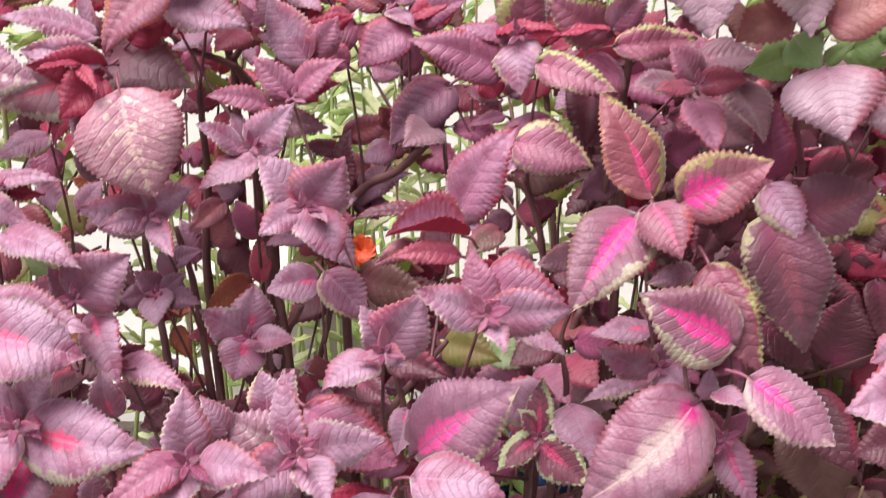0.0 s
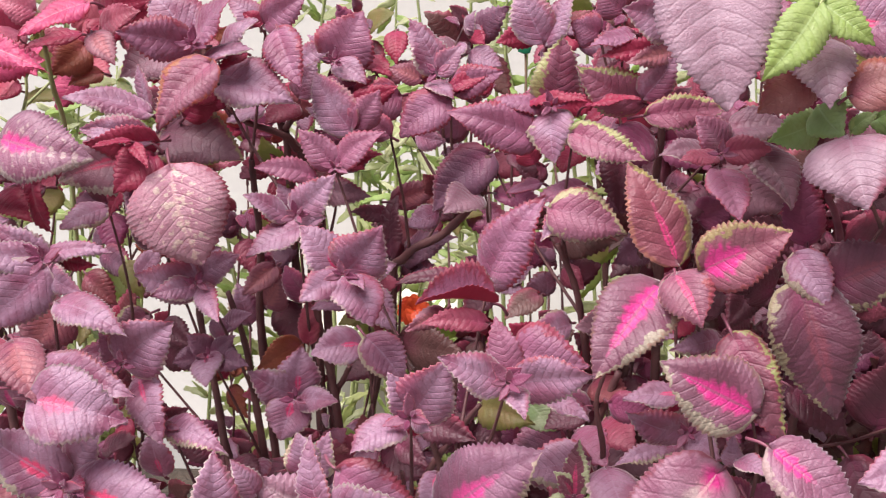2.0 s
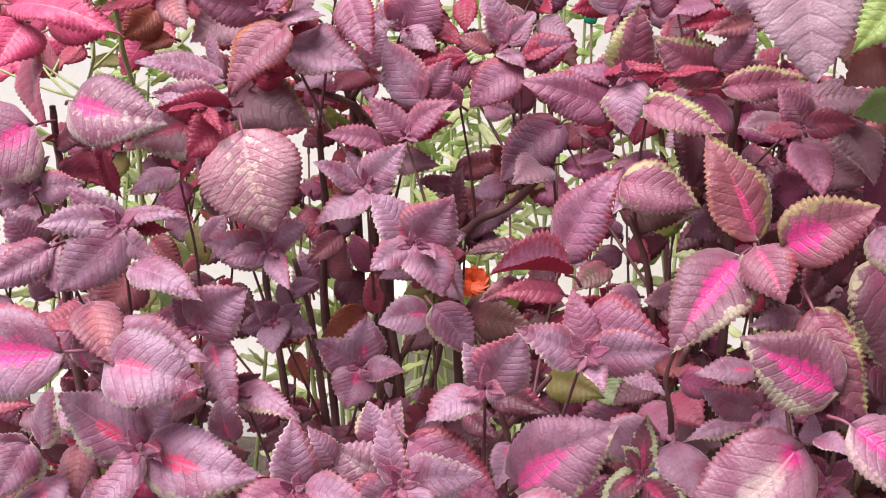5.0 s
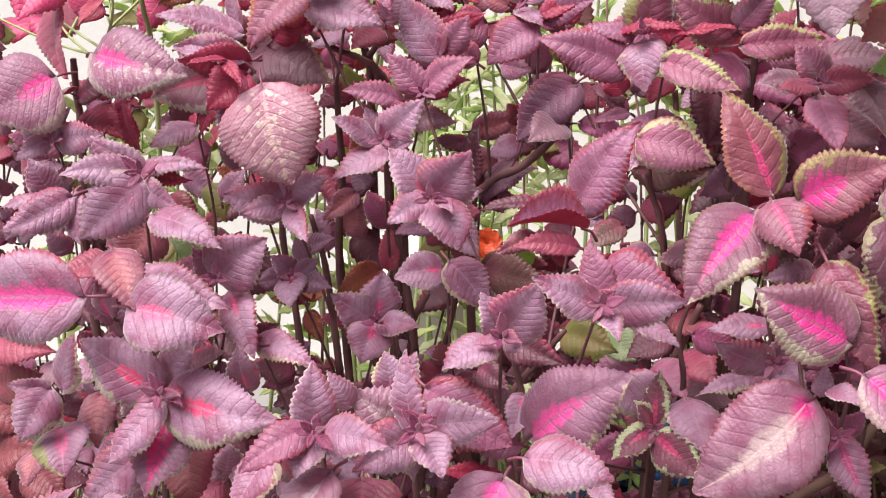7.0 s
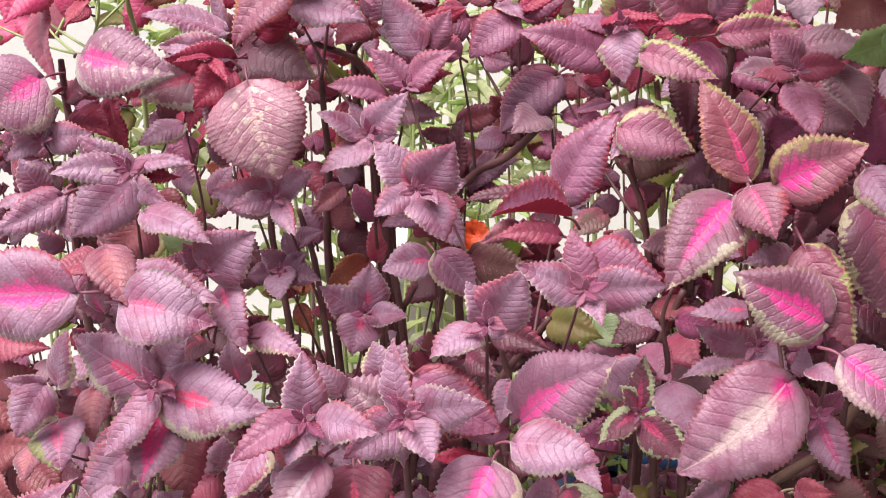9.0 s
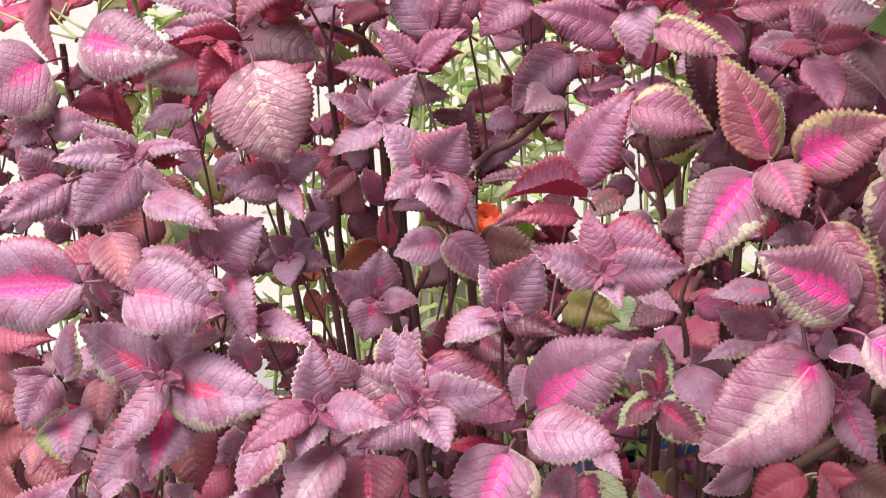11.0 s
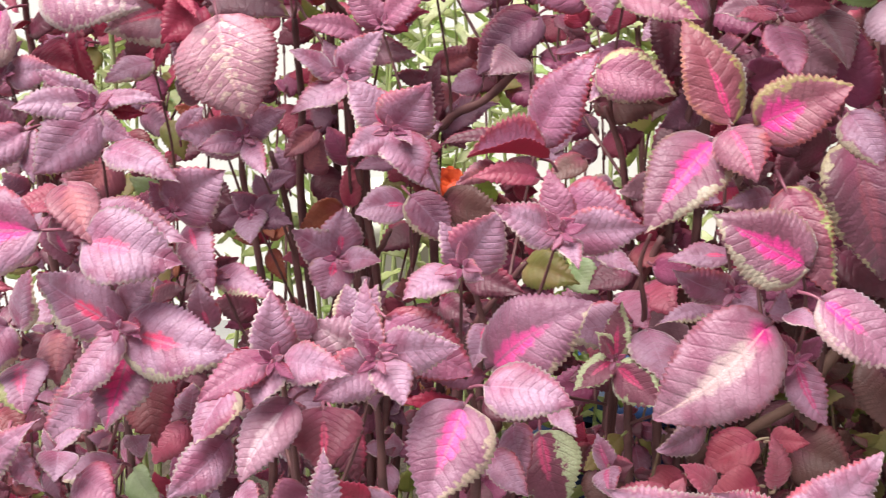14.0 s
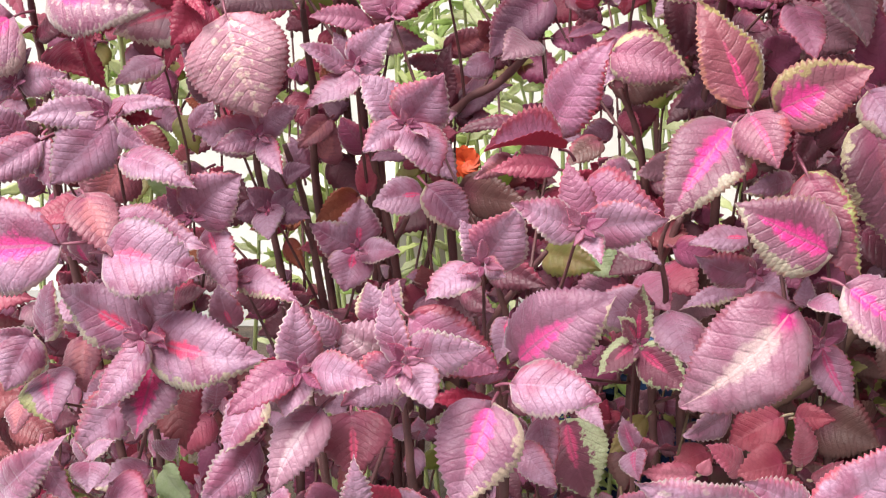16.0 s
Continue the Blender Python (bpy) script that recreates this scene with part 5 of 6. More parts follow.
leaf(stalk, SHADEPLUM, (0.184, 0.850, 0.968), (0.168, 0.830, 0.943), 0.029, -9, 0.04)
leaf(stalk, MAGENTA, (0.177, 0.860, 0.944), (0.207, 0.849, 0.961), 0.022, 7, 0.05)
stalk = shoot(grown, (0.159, 0.755, 0.930))  # spear
leaf(stalk, SPEAR, (0.159, 0.755, 0.930), (0.127, 0.772, 0.996), 0.043, -10, 0.07)
stalk = shoot(grown, (0.110, 0.880, 1.083))  # upper right top
leaf(stalk, MAROON, (0.162, 0.860, 1.073), (0.108, 0.840, 1.067), 0.019, 2, 0.06)
leaf(stalk, ROSY, (0.163, 0.850, 1.070), (0.129, 0.832, 1.062), 0.016, 16, 0.07)
leaf(stalk, REDRIM, (0.134, 0.860, 1.083), (0.100, 0.835, 1.075), 0.017, -16, 0.06)
leaf(stalk, REDRIM, (0.110, 0.880, 1.083), (0.088, 0.878, 1.092), 0.028, 25, 0.06)
leaf(stalk, PLUM, (0.163, 0.850, 1.088), (0.126, 0.831, 1.101), 0.037, 18, 0.05)
leaf(stalk, PLUM, (0.066, 0.880, 1.079), (0.048, 0.881, 1.121), 0.034, 13, 0.07)
leaf(stalk, PLUM, (0.069, 0.880, 1.077), (0.089, 0.878, 1.115), 0.028, 26, 0.05)
leaf(stalk, ROSYPLUM, (0.128, 0.890, 1.100), (0.110, 0.885, 1.117), 0.030, 23, 0.04)
leaf(stalk, MAROON, (0.059, 0.900, 1.084), (0.031, 0.882, 1.078), 0.021, 21, 0.03)
leaf(stalk, PLUM, (0.066, 0.890, 1.071), (0.084, 0.880, 1.068), 0.016, 12, 0.05)

grown = plant("coleus_plant", 0.3, 0.98, "bushy purple coleus with serrated plum leaves and dark stems", "coleus", "coleus plants of the hedge")
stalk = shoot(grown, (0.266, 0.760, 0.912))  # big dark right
leaf(stalk, SHADERIM, (0.241, 0.750, 0.911), (0.266, 0.734, 0.823), 0.059, 0, 0.09)
leaf(stalk, SHADEPLUM, (0.247, 0.780, 0.830), (0.282, 0.762, 0.802), 0.031, 8, 0.04)
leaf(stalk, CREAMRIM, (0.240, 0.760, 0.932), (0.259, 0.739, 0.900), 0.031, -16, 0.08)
leaf(stalk, SHADERIM, (0.266, 0.760, 0.912), (0.314, 0.753, 0.934), 0.047, -10, 0.04)
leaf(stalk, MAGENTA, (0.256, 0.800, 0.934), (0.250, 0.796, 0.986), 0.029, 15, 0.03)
leaf(stalk, SHADEPLUM, (0.221, 0.830, 0.890), (0.204, 0.811, 0.869), 0.025, 10, 0.03)
stalk = shoot(grown, (0.301, 0.660, 0.853))  # near right
leaf(stalk, PLUM, (0.312, 0.600, 0.844), (0.241, 0.578, 0.844), 0.055, -9, 0.04)
leaf(stalk, PLUM, (0.301, 0.660, 0.853), (0.275, 0.639, 0.850), 0.020, -1, 0.02)
leaf(stalk, SHADEPLUM, (0.349, 0.750, 0.751), (0.309, 0.745, 0.745), 0.036, -8, 0.10)
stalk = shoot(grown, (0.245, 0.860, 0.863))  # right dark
leaf(stalk, SHADEPLUM, (0.187, 0.860, 0.956), (0.157, 0.856, 0.966), 0.027, -23, 0.06)
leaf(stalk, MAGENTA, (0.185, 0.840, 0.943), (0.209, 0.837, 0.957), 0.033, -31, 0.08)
leaf(stalk, SHADEPLUM, (0.190, 0.880, 0.929), (0.160, 0.871, 0.942), 0.027, 0, 0.07)
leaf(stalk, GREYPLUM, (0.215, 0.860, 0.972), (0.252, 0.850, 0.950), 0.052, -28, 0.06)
leaf(stalk, SHADEPLUM, (0.257, 0.860, 0.916), (0.227, 0.846, 0.944), 0.034, -7, 0.05)
leaf(stalk, SHADEPLUM, (0.197, 0.800, 0.905), (0.217, 0.786, 0.920), 0.030, -13, 0.06)
leaf(stalk, SHADEPLUM, (0.233, 0.800, 0.899), (0.208, 0.795, 0.910), 0.033, 27, 0.05)
leaf(stalk, SHADEPLUM, (0.230, 0.840, 0.889), (0.207, 0.822, 0.879), 0.024, 14, 0.09)
leaf(stalk, SHADEPLUM, (0.230, 0.840, 0.889), (0.247, 0.828, 0.879), 0.024, 31, 0.04)
leaf(stalk, SHADEPLUM, (0.227, 0.860, 0.866), (0.207, 0.836, 0.858), 0.022, 28, 0.03)
leaf(stalk, SHADEPLUM, (0.245, 0.860, 0.863), (0.261, 0.838, 0.846), 0.027, 15, 0.06)
leaf(stalk, SHADEPLUM, (0.334, 0.880, 0.767), (0.348, 0.876, 0.827), 0.055, 12, 0.04)
leaf(stalk, SHADEPLUM, (0.373, 0.900, 0.829), (0.375, 0.878, 0.783), 0.034, 21, 0.03)
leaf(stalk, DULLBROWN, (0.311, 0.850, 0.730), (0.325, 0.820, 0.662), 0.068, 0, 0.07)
leaf(stalk, SHADEPLUM, (0.294, 0.800, 0.768), (0.321, 0.767, 0.721), 0.040, -3, 0.02)
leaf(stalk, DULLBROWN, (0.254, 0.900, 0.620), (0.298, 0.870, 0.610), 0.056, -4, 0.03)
leaf(stalk, SHADEPLUM, (0.331, 0.920, 0.871), (0.377, 0.917, 0.837), 0.061, -7, 0.04)
leaf(stalk, SHADEPLUM, (0.338, 0.900, 0.799), (0.334, 0.907, 0.841), 0.051, 15, 0.04)
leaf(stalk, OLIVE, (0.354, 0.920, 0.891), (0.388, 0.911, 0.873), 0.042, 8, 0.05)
stalk = shoot(grown, (0.338, 0.780, 1.025))  # right pale
leaf(stalk, PALE_MAUVE, (0.267, 0.740, 1.013), (0.271, 0.705, 0.974), 0.063, -14, 0.06)
leaf(stalk, PALE_MAUVE, (0.348, 0.740, 0.986), (0.295, 0.739, 0.980), 0.044, 3, 0.05)
leaf(stalk, PALE_MAUVE, (0.358, 0.780, 1.007), (0.314, 0.763, 0.995), 0.033, -26, 0.03)
leaf(stalk, PALE_MAUVE, (0.338, 0.780, 1.025), (0.309, 0.760, 1.022), 0.018, -8, 0.05)
leaf(stalk, SHADEPLUM, (0.301, 0.860, 0.922), (0.352, 0.862, 0.930), 0.046, -22, 0.04)
stalk = shoot(grown, (0.243, 0.750, 1.076))  # top right big
leaf(stalk, PALE_MAUVE, (0.176, 0.745, 1.129), (0.184, 0.705, 1.037), 0.077, 0, 0.03, full=.55, taper=1.0)
leaf(stalk, RUSTROSE, (0.244, 0.755, 1.055), (0.209, 0.744, 1.031), 0.033, 9, 0.08)
leaf(stalk, PALE_MAUVE, (0.243, 0.750, 1.076), (0.249, 0.720, 1.036), 0.041, -2, 0.09)
leaf(stalk, RUSTROSE, (0.267, 0.740, 1.042), (0.313, 0.732, 1.057), 0.035, 6, 0.07)
leaf(stalk, PINKSPOT, (0.268, 0.770, 1.085), (0.320, 0.766, 1.085), 0.047, -3, 0.03)
leaf(stalk, ROSYPLUM, (0.211, 0.800, 1.112), (0.232, 0.767, 1.081), 0.035, -19, 0.02)
leaf(stalk, PALE_MAUVE, (0.318, 0.800, 1.085), (0.355, 0.793, 1.065), 0.034, -1, 0.08)

grown = plant("green_shrub", 0.42, 1.12, "light green leafy shrub growing through the coleus", "shrub", "")
stalk = shoot(grown, (0.268, 0.770, 1.033))  # green low
leaf(stalk, GREEN, (0.255, 0.780, 1.021), (0.219, 0.754, 1.011), 0.028, 21, 0.06)
leaf(stalk, GREEN, (0.251, 0.760, 1.032), (0.263, 0.744, 1.015), 0.030, -29, 0.07)
leaf(stalk, GREEN, (0.275, 0.770, 1.016), (0.289, 0.760, 1.030), 0.012, 14, 0.07)
leaf(stalk, GREEN, (0.296, 0.780, 1.024), (0.322, 0.773, 1.032), 0.024, -18, 0.10)
leaf(stalk, GREEN, (0.318, 0.780, 1.051), (0.334, 0.755, 1.037), 0.040, -28, 0.07)
leaf(stalk, GREEN, (0.297, 0.800, 1.027), (0.329, 0.774, 1.015), 0.026, -28, 0.06)
leaf(stalk, GREEN, (0.268, 0.770, 1.033), (0.280, 0.766, 1.043), 0.012, 25, 0.08)
stalk = shoot(grown, (0.244, 0.740, 1.101))  # lime top
leaf(stalk, LIME, (0.238, 0.720, 1.097), (0.203, 0.702, 1.054), 0.031, 5, 0.04)
leaf(stalk, LIME, (0.242, 0.730, 1.101), (0.275, 0.720, 1.074), 0.026, -5, 0.09)
leaf(stalk, LIME, (0.244, 0.740, 1.101), (0.210, 0.724, 1.107), 0.012, -23, 0.02)
leaf(stalk, LIME, (0.251, 0.760, 1.101), (0.262, 0.761, 1.119), 0.013, 4, 0.02)

grown = plant("variegated_coleus", 0.07, 0.92, "green-edged coleus with dark plum leaf centres", "coleus", "coleus plants of the hedge")
stalk = shoot(grown, (0.088, 0.770, 0.656))  # greenedge low
leaf(stalk, GREENEDGE, (0.036, 0.720, 0.704), (0.053, 0.690, 0.660), 0.051, -11, 0.06)
leaf(stalk, MAGMID, (0.089, 0.780, 0.650), (0.078, 0.786, 0.677), 0.020, 29, 0.06)
leaf(stalk, SHADEPLUM, (0.089, 0.780, 0.650), (0.105, 0.767, 0.662), 0.020, 17, 0.03)
leaf(stalk, MAGMID, (0.088, 0.770, 0.656), (0.089, 0.746, 0.645), 0.023, -27, 0.10)
leaf(stalk, OLIVE, (0.098, 0.820, 0.659), (0.070, 0.800, 0.639), 0.020, -4, 0.04)
stalk = shoot(grown, (0.089, 0.800, 0.734))  # greenedge upper
bud(stalk, 0.090, 0.784, 0.741, 0.01)
leaf(stalk, GREENEDGE, (0.093, 0.790, 0.731), (0.125, 0.759, 0.713), 0.035, -13, 0.03)
leaf(stalk, GREENEDGE, (0.091, 0.800, 0.737), (0.094, 0.810, 0.778), 0.021, 19, 0.09)
leaf(stalk, GREENEDGE, (0.089, 0.800, 0.734), (0.059, 0.780, 0.716), 0.024, -25, 0.05)
leaf(stalk, GREENEDGE, (0.089, 0.800, 0.737), (0.076, 0.794, 0.758), 0.019, -30, 0.07)

grown = plant("pink_coleus", -0.42, 1.0, "hot pink and red coleus beside the purple hedge", "coleus", "coleus plants of the hedge")
stalk = shoot(grown, (-0.334, 0.860, 1.109))  # pinkred top
leaf(stalk, HOTRED, (-0.383, 0.800, 1.086), (-0.285, 0.764, 1.066), 0.025, 9, 0.09)
leaf(stalk, HOTRED, (-0.376, 0.800, 1.072), (-0.385, 0.770, 1.042), 0.046, 16, 0.04)
leaf(stalk, PINKRED, (-0.379, 0.820, 1.054), (-0.363, 0.789, 0.997), 0.032, -32, 0.08)
leaf(stalk, PINKRED, (-0.390, 0.820, 1.084), (-0.358, 0.811, 1.090), 0.021, 26, 0.06)
leaf(stalk, HOTRED, (-0.292, 0.860, 1.114), (-0.337, 0.831, 1.091), 0.028, -18, 0.04)
leaf(stalk, HOTRED, (-0.374, 0.840, 1.075), (-0.321, 0.841, 1.071), 0.035, -19, 0.03)
leaf(stalk, MAROON, (-0.307, 0.880, 1.091), (-0.345, 0.862, 1.083), 0.019, -27, 0.05)
leaf(stalk, ROSY, (-0.287, 0.860, 1.091), (-0.264, 0.840, 1.068), 0.022, 10, 0.03)
leaf(stalk, ROSYRED, (-0.288, 0.880, 1.094), (-0.252, 0.867, 1.108), 0.025, -1, 0.07)
leaf(stalk, PINKRED, (-0.334, 0.860, 1.109), (-0.359, 0.850, 1.116), 0.029, 5, 0.09)
leaf(stalk, MAROON, (-0.276, 0.900, 1.099), (-0.242, 0.887, 1.112), 0.027, -15, 0.06)
leaf(stalk, RUST, (-0.312, 0.900, 1.081), (-0.334, 0.881, 1.059), 0.034, 26, 0.06)
leaf(stalk, RUST, (-0.299, 0.900, 1.058), (-0.323, 0.887, 1.050), 0.018, -5, 0.08)

grown = plant("red_coleus", 0.22, 0.95, "small red-leaved coleus with pale stalks at hedge foot", "coleus", "coleus plants of the hedge")
stalk = shoot(grown, (0.170, 0.780, 0.636))  # red low
leaf(stalk, REDLEAF, (0.201, 0.780, 0.642), (0.165, 0.772, 0.637), 0.038, -13, 0.03)
leaf(stalk, PINKRED, (0.211, 0.760, 0.653), (0.205, 0.755, 0.696), 0.019, -9, 0.09)
leaf(stalk, REDLEAF, (0.213, 0.800, 0.671), (0.238, 0.784, 0.678), 0.022, 8, 0.07)
leaf(stalk, REDLEAF, (0.204, 0.820, 0.661), (0.164, 0.814, 0.637), 0.037, -25, 0.08)
leaf(stalk, PINKRED, (0.170, 0.780, 0.636), (0.143, 0.772, 0.661), 0.023, -25, 0.07)
leaf(stalk, PINKRED, (0.132, 0.770, 0.636), (0.093, 0.766, 0.640), 0.020, 5, 0.02)
leaf(stalk, PINKRED, (0.137, 0.760, 0.643), (0.143, 0.762, 0.655), 0.012, -7, 0.07)
leaf(stalk, PINKRED, (0.223, 0.770, 0.633), (0.243, 0.768, 0.651), 0.013, -15, 0.05)
leaf(stalk, REDLEAF, (0.151, 0.840, 0.619), (0.121, 0.820, 0.614), 0.027, -26, 0.03)
leaf(stalk, REDLEAF, (0.204, 0.800, 0.611), (0.227, 0.786, 0.604), 0.027, -6, 0.09)

# places where the hedge lets the yard show through
gap(-0.418, 1.028, 0.025)
gap(-0.415, 0.965, 0.009)
gap(-0.382, 0.932, 0.014)
gap(-0.187, 0.938, 0.009)
gap(-0.164, 0.895, 0.012)
gap(-0.126, 0.939, 0.013)
gap(-0.100, 0.934, 0.010)
gap(-0.140, 0.995, 0.009)
gap(-0.211, 0.889, 0.013)
gap(-0.071, 0.967, 0.024)
gap(-0.011, 0.909, 0.026)
gap(-0.036, 0.927, 0.010)
gap(0.031, 0.976, 0.012)
gap(0.065, 0.975, 0.012)
gap(0.025, 1.035, 0.011)
gap(-0.071, 1.039, 0.010)
gap(0.107, 0.887, 0.015)
gap(0.144, 0.902, 0.008)
gap(0.196, 0.896, 0.007)
gap(0.178, 0.959, 0.006)
gap(0.124, 1.021, 0.009)
gap(-0.168, 0.838, 0.013)
gap(-0.108, 0.768, 0.025)
gap(-0.070, 0.773, 0.013)
gap(-0.054, 0.837, 0.012)
gap(-0.261, 0.748, 0.012)
gap(-0.212, 0.767, 0.015)
gap(0.032, 0.944, 0.008)
gap(0.132, 0.863, 0.008)
gap(0.076, 0.731, 0.009)
gap(0.131, 0.781, 0.008)
gap(-0.320, 0.881, 0.013)
gap(-0.280, 0.691, 0.007)
gap(-0.134, 1.081, 0.015)
gap(-0.047, 1.086, 0.020)
gap(-0.274, 1.082, 0.010)
gap(-0.207, 0.858, 0.013)
gap(-0.189, 0.816, 0.013)
gap(-0.162, 0.854, 0.011)
gap(-0.255, 0.773, 0.011)
gap(-0.220, 0.766, 0.013)
gap(-0.191, 0.740, 0.010)
gap(-0.090, 0.772, 0.013)
gap(-0.062, 0.862, 0.012)
gap(-0.035, 0.873, 0.011)
gap(-0.273, 0.720, 0.009)
gap(-0.246, 0.710, 0.010)
gap(-0.484, 1.007, 0.008)
gap(-0.333, 0.844, 0.010)
gap(-0.201, 0.889, 0.016)
gap(-0.167, 0.895, 0.013)
gap(-0.152, 0.883, 0.011)
gap(-0.209, 0.858, 0.010)
gap(-0.173, 0.827, 0.018)
gap(-0.191, 0.845, 0.011)
gap(-0.085, 0.772, 0.021)
gap(-0.254, 0.781, 0.014)
gap(-0.292, 0.790, 0.009)
gap(-0.195, 0.800, 0.009)
gap(-0.288, 0.890, 0.009)
gap(-0.256, 0.880, 0.009)
gap(-0.220, 0.766, 0.013)
gap(-0.039, 0.774, 0.015)
gap(-0.378, 0.901, 0.010)
gap(-0.143, 0.770, 0.010)
gap(-0.235, 1.024, 0.009)
gap(-0.056, 1.001, 0.012)
gap(0.154, 0.890, 0.013)
gap(0.119, 0.877, 0.012)
gap(-0.469, 1.002, 0.013)
gap(-0.322, 1.038, 0.008)
gap(-0.000, 0.671, 0.022)
gap(0.103, 0.883, 0.020)
gap(-0.162, 0.828, 0.020)
gap(-0.020, 0.894, 0.018)
gap(0.104, 0.681, 0.020)
gap(-0.010, 0.914, 0.025)
gap(0.035, 0.973, 0.020)
gap(-0.061, 0.974, 0.030)
gap(-0.426, 0.992, 0.020)
gap(-0.419, 1.025, 0.040)


# ---- inner shoots that fill the depth of the hedge ----
def inner_shoot(grown, x, y, z, size, paints):
    """A small star of leaves in crossed pairs on its own thin stem."""
    stalk = shoot(grown, (x, y, z))
    spin = chance.uniform(0, 180)
    for ring in range(3):
        reach = size * (1.0, 0.8, 0.5)[ring] * chance.uniform(0.85, 1.1)
        for side in (0, 180):
            a = radians(spin + 90 * ring + side + chance.uniform(-14, 14))
            d = Vector((math.cos(a), -0.35 - 0.2 * ring, 0.75 * math.sin(a) + 0.1 * ring)).normalized()
            b = Vector((x, y, z - 0.012 * (2 - ring)))
            leaf(stalk, chance.choice(paints), b + d * 0.006, b + d * (reach + 0.006), reach * chance.uniform(0.62, 0.8), chance.uniform(-35, 35), chance.uniform(0.02, 0.1), cols=4, most=8)


hedge = [o for o in scene.objects if o.parent is None and o.name.startswith("coleus_plant")]
hedge += [plant("coleus_plant", x, 1.0, "bushy purple coleus at the end of the hedge", "coleus", "coleus plants of the hedge") for x in (-0.52, 0.42)]
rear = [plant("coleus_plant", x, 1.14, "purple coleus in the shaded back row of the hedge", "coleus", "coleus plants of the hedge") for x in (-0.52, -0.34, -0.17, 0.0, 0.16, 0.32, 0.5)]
# INNER and REAR lean to dark leaves: the hedge's inner shade put into colour.
INNER = (PLUM, PLUM, ROSYPLUM, DARKLEAF, DARKLEAF, SHADEPLUM, SHADEPLUM, GREYPLUM, MAGENTA, REDPLUM, DUSKYRED, CREAMRIM)
DUSKY = (MAROON, MAROON, DUSKYRED, REDPLUM, REDPLUM, SHADEPLUM, DARKLEAF, MAGENTA, OLIVE, RUST)
# THICKET and GLOOM carry the shade of the right end in their leaf colours.
THICKET = (SHADEPLUM, SHADEPLUM, SHADEPLUM, DULLBROWN, DULLBROWN, MAGENTA, MAROON)
GLOOM = (DULLBROWN, DULLBROWN, DULLBROWN, SHADEPLUM, OLIVE)
PINKS = (HOTRED, HOTRED, PINKRED, REDLEAF, MAROON, ROSYRED, OLIVE)
pink_bush = next(o for o in scene.objects if o.name.startswith("pink_coleus"))
REAR = (DARKLEAF, SHADEPLUM, SHADEPLUM, SHADEPLUM, DULLBROWN, MAROON, DUSKYRED, OLIVE, MAGENTA)
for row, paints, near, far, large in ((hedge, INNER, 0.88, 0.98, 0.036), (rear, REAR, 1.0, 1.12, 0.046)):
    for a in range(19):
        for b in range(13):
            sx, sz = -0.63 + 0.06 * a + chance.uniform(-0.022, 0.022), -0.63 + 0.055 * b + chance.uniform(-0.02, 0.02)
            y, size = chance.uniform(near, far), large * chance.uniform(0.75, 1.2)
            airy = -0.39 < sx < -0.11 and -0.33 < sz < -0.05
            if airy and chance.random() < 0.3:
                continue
            # Places given the dark palettes, with shade painted as leaf colour.
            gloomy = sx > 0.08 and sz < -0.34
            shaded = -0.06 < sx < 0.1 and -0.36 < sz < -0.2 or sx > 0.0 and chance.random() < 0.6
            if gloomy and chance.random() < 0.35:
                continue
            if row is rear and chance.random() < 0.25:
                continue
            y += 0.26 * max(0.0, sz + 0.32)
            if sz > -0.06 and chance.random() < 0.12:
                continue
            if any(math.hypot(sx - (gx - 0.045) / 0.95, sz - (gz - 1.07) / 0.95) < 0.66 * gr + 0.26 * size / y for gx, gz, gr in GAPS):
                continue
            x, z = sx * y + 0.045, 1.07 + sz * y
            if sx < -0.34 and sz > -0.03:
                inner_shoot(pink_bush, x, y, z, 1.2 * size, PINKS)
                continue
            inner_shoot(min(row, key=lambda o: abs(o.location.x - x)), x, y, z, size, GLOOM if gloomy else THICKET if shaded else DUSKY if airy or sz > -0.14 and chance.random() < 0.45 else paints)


# leaf pairs lower down on the main stems
for grown, path in RISEN:
    stalk = next(o for o in grown.children if o.name.startswith("stem"))
    spin = chance.uniform(0, 180)
    for k in range(18, len(path) - 5, 9):
        p = path[k] + grown.location
        sx, sz = (p.x - 0.045) / p.y, (p.z - 1.07) / p.y
        if p.z < 0.5 or p.y < 0.8 or -0.39 < sx < -0.11 and -0.33 < sz < -0.05 or any(math.hypot(sx - (gx - 0.045) / 0.95, sz - (gz - 1.07) / 0.95) < 0.85 * gr + 0.006 for gx, gz, gr in GAPS):
            continue
        spin += 80
        n = chance.uniform(0.034, 0.056)
        for side in (0, 180):
            a = radians(spin + side + chance.uniform(-20, 20))
            d = Vector((math.cos(a), -0.5 + 0.5 * math.sin(a), chance.uniform(-0.5, 0.25))).normalized()
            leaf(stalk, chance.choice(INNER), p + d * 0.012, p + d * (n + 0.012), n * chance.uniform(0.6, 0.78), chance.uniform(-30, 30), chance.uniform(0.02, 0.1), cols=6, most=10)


# a denser thicket at the shaded end, its shade put into duller leaf colours
shady = [plant("coleus_plant", x, 1.06, "coleus in the shaded hedge thicket, shade painted into its leaf colours", "coleus", "coleus plants of the hedge") for x in (0.14, 0.24, 0.34, 0.45)]
